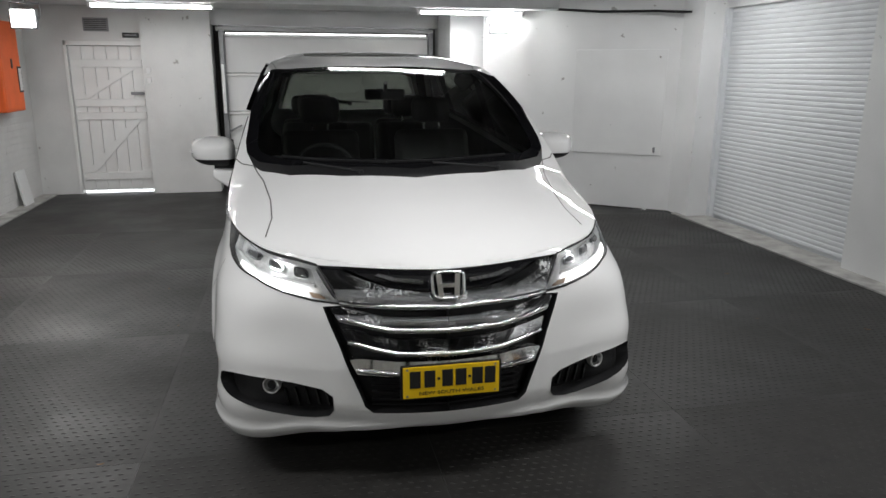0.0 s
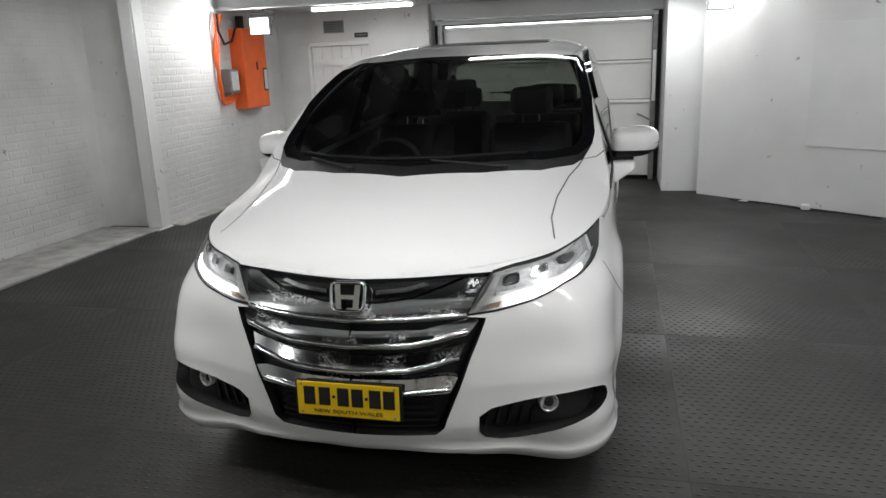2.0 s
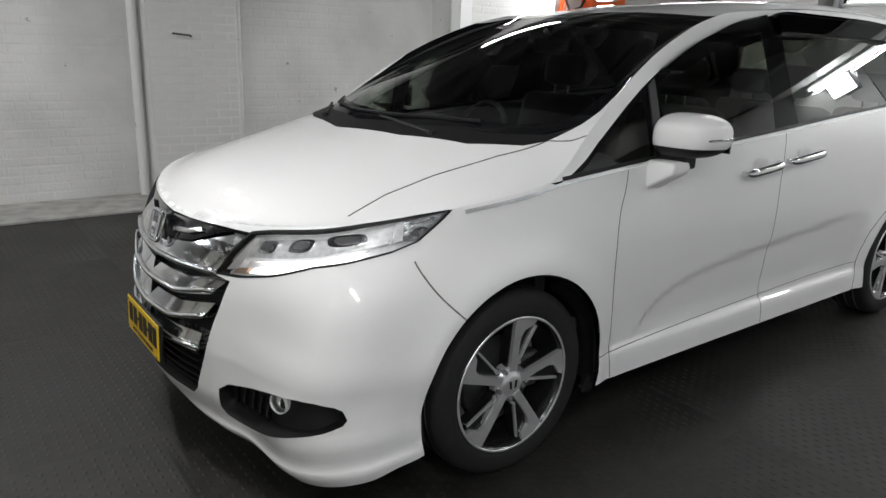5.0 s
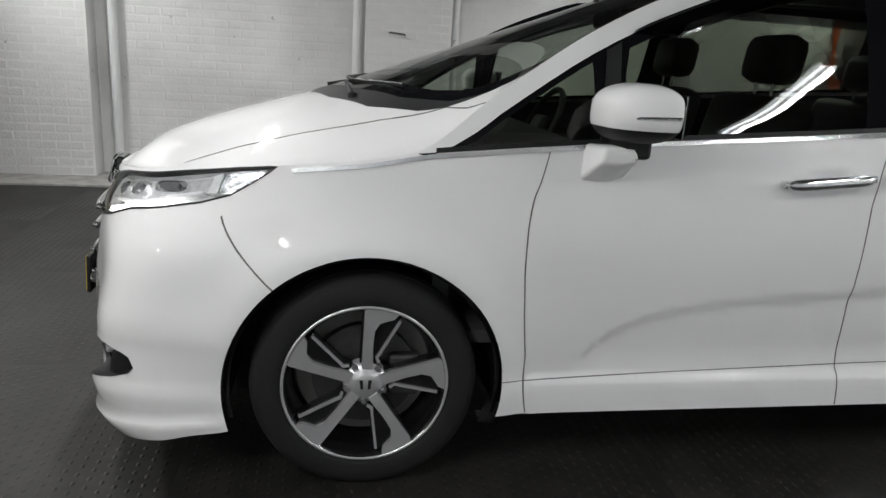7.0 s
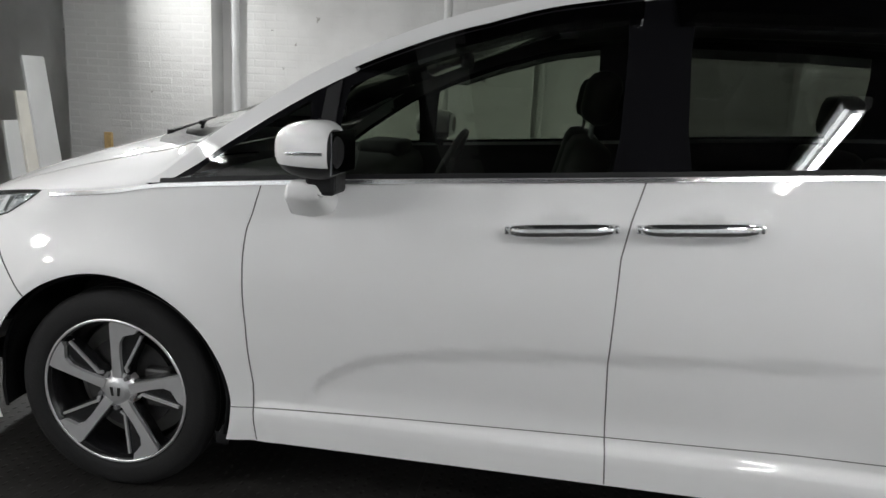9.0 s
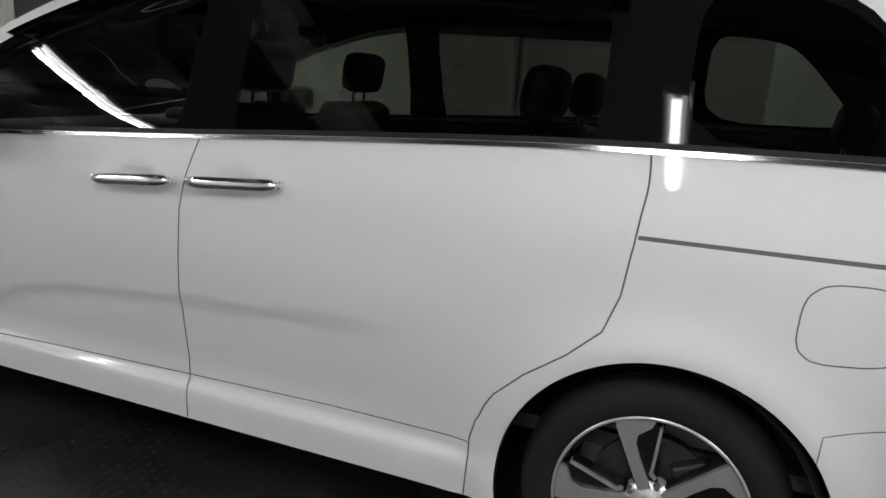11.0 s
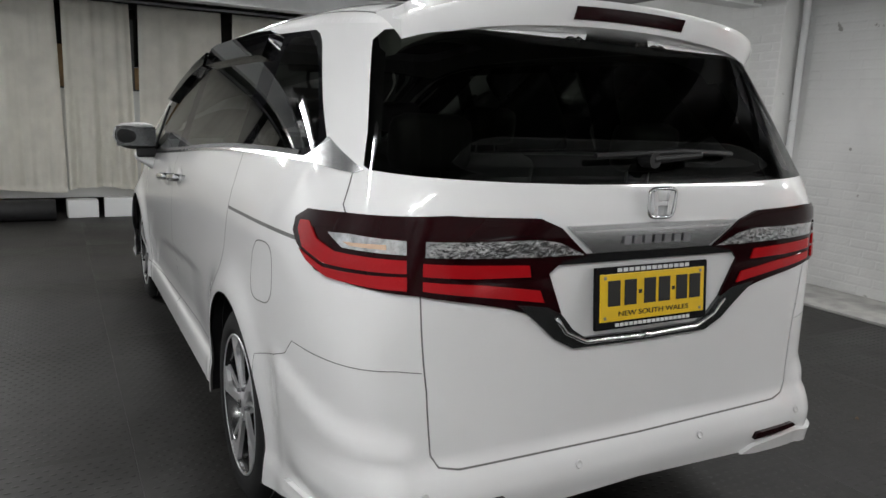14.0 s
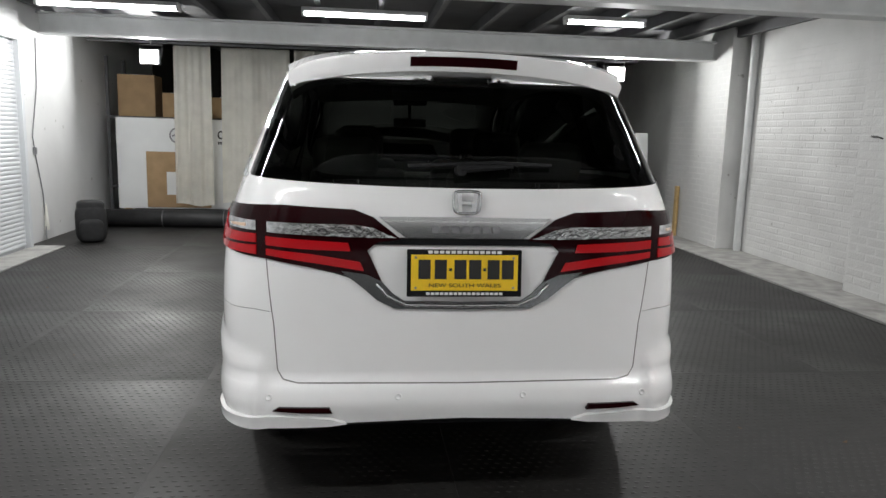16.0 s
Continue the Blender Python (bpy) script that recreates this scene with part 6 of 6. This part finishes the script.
part("plate", box(-2.55, -2.36, 4.93, 4.95, 1.93, 1.99, 0.003), INK, sg)
part("writing_bar", box(-2.53, -2.38, 4.927, 4.93, 1.955, 1.967), GREYMETAL, sg)
for i, (x, z) in enumerate(((-2.29, 1.5), (-2.29, 1.38))):
    tagged(part("wall_switch", box(x, x + .05, 4.826, 4.842, z, z + .07, 0.003), WHITEINK), "small white wall switch on the pier", "switch")
cord = thing("floor_cable", "black extension lead lying along the wall", "cable")
part("lead", rod([(2.1, 3.62, .012), (2.45, 3.40, .012), (2.75, 3.10, .012), (3.0, 2.95, .012), (3.3, 2.72, .012)], 0.007, 6), RUBBER, cord)
part("plug", box(2.70, 2.78, 3.08, 3.16, 0.008, .06, 0.01), BOARD, cord)
for x, y, w_ in ((2.25, 3.52, .16), (3.38, 2.62, .08)):
    pc = thing("paper_scrap", "white scrap of paper on the floor", "litter", (x, y, 0.008), 30)
    bm = bmesh.new()
    vs = [bm.verts.new((u * w_, v * w_ * .4, .012 * math.sin(4 * u + 3 * v) + .012)) for u in (-.5, 0, .5) for v in (-.5, .5)]
    for i in range(2):
        bm.faces.new((vs[2 * i], vs[2 * i + 2], vs[2 * i + 3], vs[2 * i + 1]))
    bmesh.ops.solidify(bm, geom=bm.faces, thickness=0.002)
    part("paper", bm, BOARD, pc)
leafm = mat("dry_leaf", (0.12, 0.07, 0.03), 0.8, vary=.3, scale=40)
rnd = random.Random(4)
for i in range(16):
    x, y = rnd.choice(((rnd.uniform(1.5, 3.4), rnd.uniform(-3.5, 3.5)), (rnd.uniform(-3.4, -1.3), rnd.uniform(-4, 3))))
    lf = thing("dry_leaf", "small dry brown leaf on the floor", "leaf", (x, y, 0.014), rnd.uniform(0, 360), "leaves on the floor")
    bm = bmesh.new()
    sz = rnd.uniform(.012, .03)
    vs = [bm.verts.new((sz * u, sz * v, sz * .25 * (u * u))) for u, v in ((-1, 0), (-.3, .35), (.5, .3), (1, 0), (.5, -.3), (-.3, -.35))]
    bm.faces.new(vs)
    bmesh.ops.solidify(bm, geom=bm.faces, thickness=0.0015)
    part("blade", bm, leafm, lf)


# ---- pieces: kerb strips, rubber mats and studs, bricks ----
kw = tagged(part("kerb_west", box(-4.35, -3.66, -8.6, 1.80, 0, .022, 0.004), CONCRETE), "pale dusty concrete strip along the brick wall", "kerb", kind="structure")
tagged(part("kerb_east", box(3.60, 3.92, -3.4, 2.4, 0, .018, 0.004), CONCRETE), "pale concrete strip under the roller shutters", "kerb", kind="structure")
tagged(part("kerb_west_back", box(-3.68, -3.50, 1.98, 4.9, 0, .016, 0.003), CONCRETE), "worn concrete strip along the thick wall", "kerb", kind="structure")
me = None
for i in range(6):
    for j in range(5):
        if me is None:
            ob = part("rubber_mat", box(0, 1.1992, 0, 1.4992, 0, .005, 0.0005), FLOOR, floor)
            me = ob.data
        else:
            ob = new("rubber_mat", me)
            ob.parent = floor
        ob.location = (-3.62 + i * 1.2, -5.0 + j * 1.5, 0.0)
# studs on the mats
px, py = 0.046, 0.040
xs, ys = np.arange(-3.58, 3.55, px), np.arange(-4.96, 2.46, py)
gx, gy_ = np.meshgrid(xs, ys)
gx = gx + (np.arange(len(ys)) % 2)[:, None] * px / 2
cxy = np.stack([gx.ravel(), gy_.ravel()], -1)
inx, iny = (cxy[:, 0] + 3.62) % 1.2, (cxy[:, 1] + 5.0) % 1.5
cxy = cxy[(inx > .02) & (inx < 1.175) & (iny > .015) & (iny < 1.475) & (cxy[:, 0] < 3.56)]
ang_ = np.linspace(0, 2 * math.pi, 8, endpoint=False)
low = np.stack([.0135 * np.cos(ang_), .0075 * np.sin(ang_), np.full(8, .0049)], -1)
high = np.stack([.0085 * np.cos(ang_), .0040 * np.sin(ang_), np.full(8, .0066)], -1)
one = np.concatenate([low, high])
P_ = (np.concatenate([cxy, np.zeros((len(cxy), 1))], 1)[:, None, :] + one[None]).reshape(-1, 3)
fc = []
for k in range(8):
    fc.append((k, (k + 1) % 8, 8 + (k + 1) % 8, 8 + k))
quads = (np.array(fc)[None] + (np.arange(len(cxy)) * 16)[:, None, None]).reshape(-1, 4)
tops = (np.arange(8, 16)[None] + (np.arange(len(cxy)) * 16)[:, None])
sm = bpy.data.meshes.new("mat_studs")
sm.from_pydata(P_.tolist(), [], quads.tolist() + tops.tolist())
sm.materials.append(FLOOR)
sm.shade_smooth()
studs = tagged(new("mat_studs", sm), "small raised oval studs of the rubber mats", "studs", kind="stuff")


def brick_mesh(lx, h, d):
    bm = bmesh.new()
    c = 0.011
    lo = [bm.verts.new(p) for p in ((0, 0, 0), (0, lx, 0), (0, lx, h), (0, 0, h))]
    hi = [bm.verts.new(p) for p in ((d, c, c), (d, lx - c, c), (d, lx - c, h - c), (d, c, h - c))]
    bm.faces.new(hi)
    for i in range(4):
        bm.faces.new((lo[i], lo[(i + 1) % 4], hi[(i + 1) % 4], hi[i]))
    bmesh.ops.recalc_face_normals(bm, faces=bm.faces)
    return bm


rnd = random.Random(21)
BL, BH = 0.232, 0.0755


def brick_field(wall, x, y0, y1, z1, singly):
    """Courses of painted bricks on a wall that faces east; each a part, or all in one."""
    verts, faces = [], []
    row = 0
    z = 0.03
    while z + BH < z1:
        y = y0 + 0.004 - (BL / 2 if row % 2 else 0)
        while y < y1:
            a, b = max(y, y0 + .003), min(y + BL - .005, y1 - .003)
            if b - a > .05:
                d = 0.0006 + rnd.random() * 0.0018
                if singly:
                    key = (round(b - a, 3), rnd.randrange(3))
                    if key not in brick_data:
                        ob = part("brick", brick_mesh(b - a, BH - .006, .0008 + .0007 * key[1]), WALL, wall)
                        brick_data[key] = ob.data
                    else:
                        ob = new("brick", brick_data[key])
                        ob.parent = wall
                    ob.location = (x - .0005, a, z)
                else:
                    i0 = len(verts)
                    c, h = .011, BH - .006
                    verts += [(x, a, z), (x, b, z), (x, b, z + h), (x, a, z + h), (x + d, a + c, z + c), (x + d, b - c, z + c), (x + d, b - c, z + h - c), (x + d, a + c, z + h - c)]
                    faces.append((i0 + 4, i0 + 5, i0 + 6, i0 + 7))
                    faces += [(i0 + k, i0 + (k + 1) % 4, i0 + 4 + (k + 1) % 4, i0 + 4 + k) for k in range(4)]
            y += BL
        z += BH
        row += 1
    if not singly:
        m_ = bpy.data.meshes.new("bricks")
        m_.from_pydata(verts, [], faces)
        m_.materials.append(WALL)
        ob = new("bricks", m_)
        ob.parent = wall
        ob["kind"] = "stuff"


brick_data = {}
walls = {o.name: o for o in scene.objects if o.name.startswith("wall_west")}
brick_field(walls["wall_west_thick"], -3.68, 1.98, 3.25, 2.4, True)
brick_field(walls["wall_west_thick"], -3.68, 3.25, 4.94, 2.4, False)
brick_field(walls["wall_west"], XL, -3.38, -1.32, 2.4, False)
brick_field(walls["wall_west"], XL, -.28, 1.78, 2.4, False)
brick_field(walls["wall_west_pier"], -4.12, -1.19, -.41, 2.4, True)
brick_field(walls["wall_west_front_pier"], -4.10, -5.19, -3.61, 2.4, True)
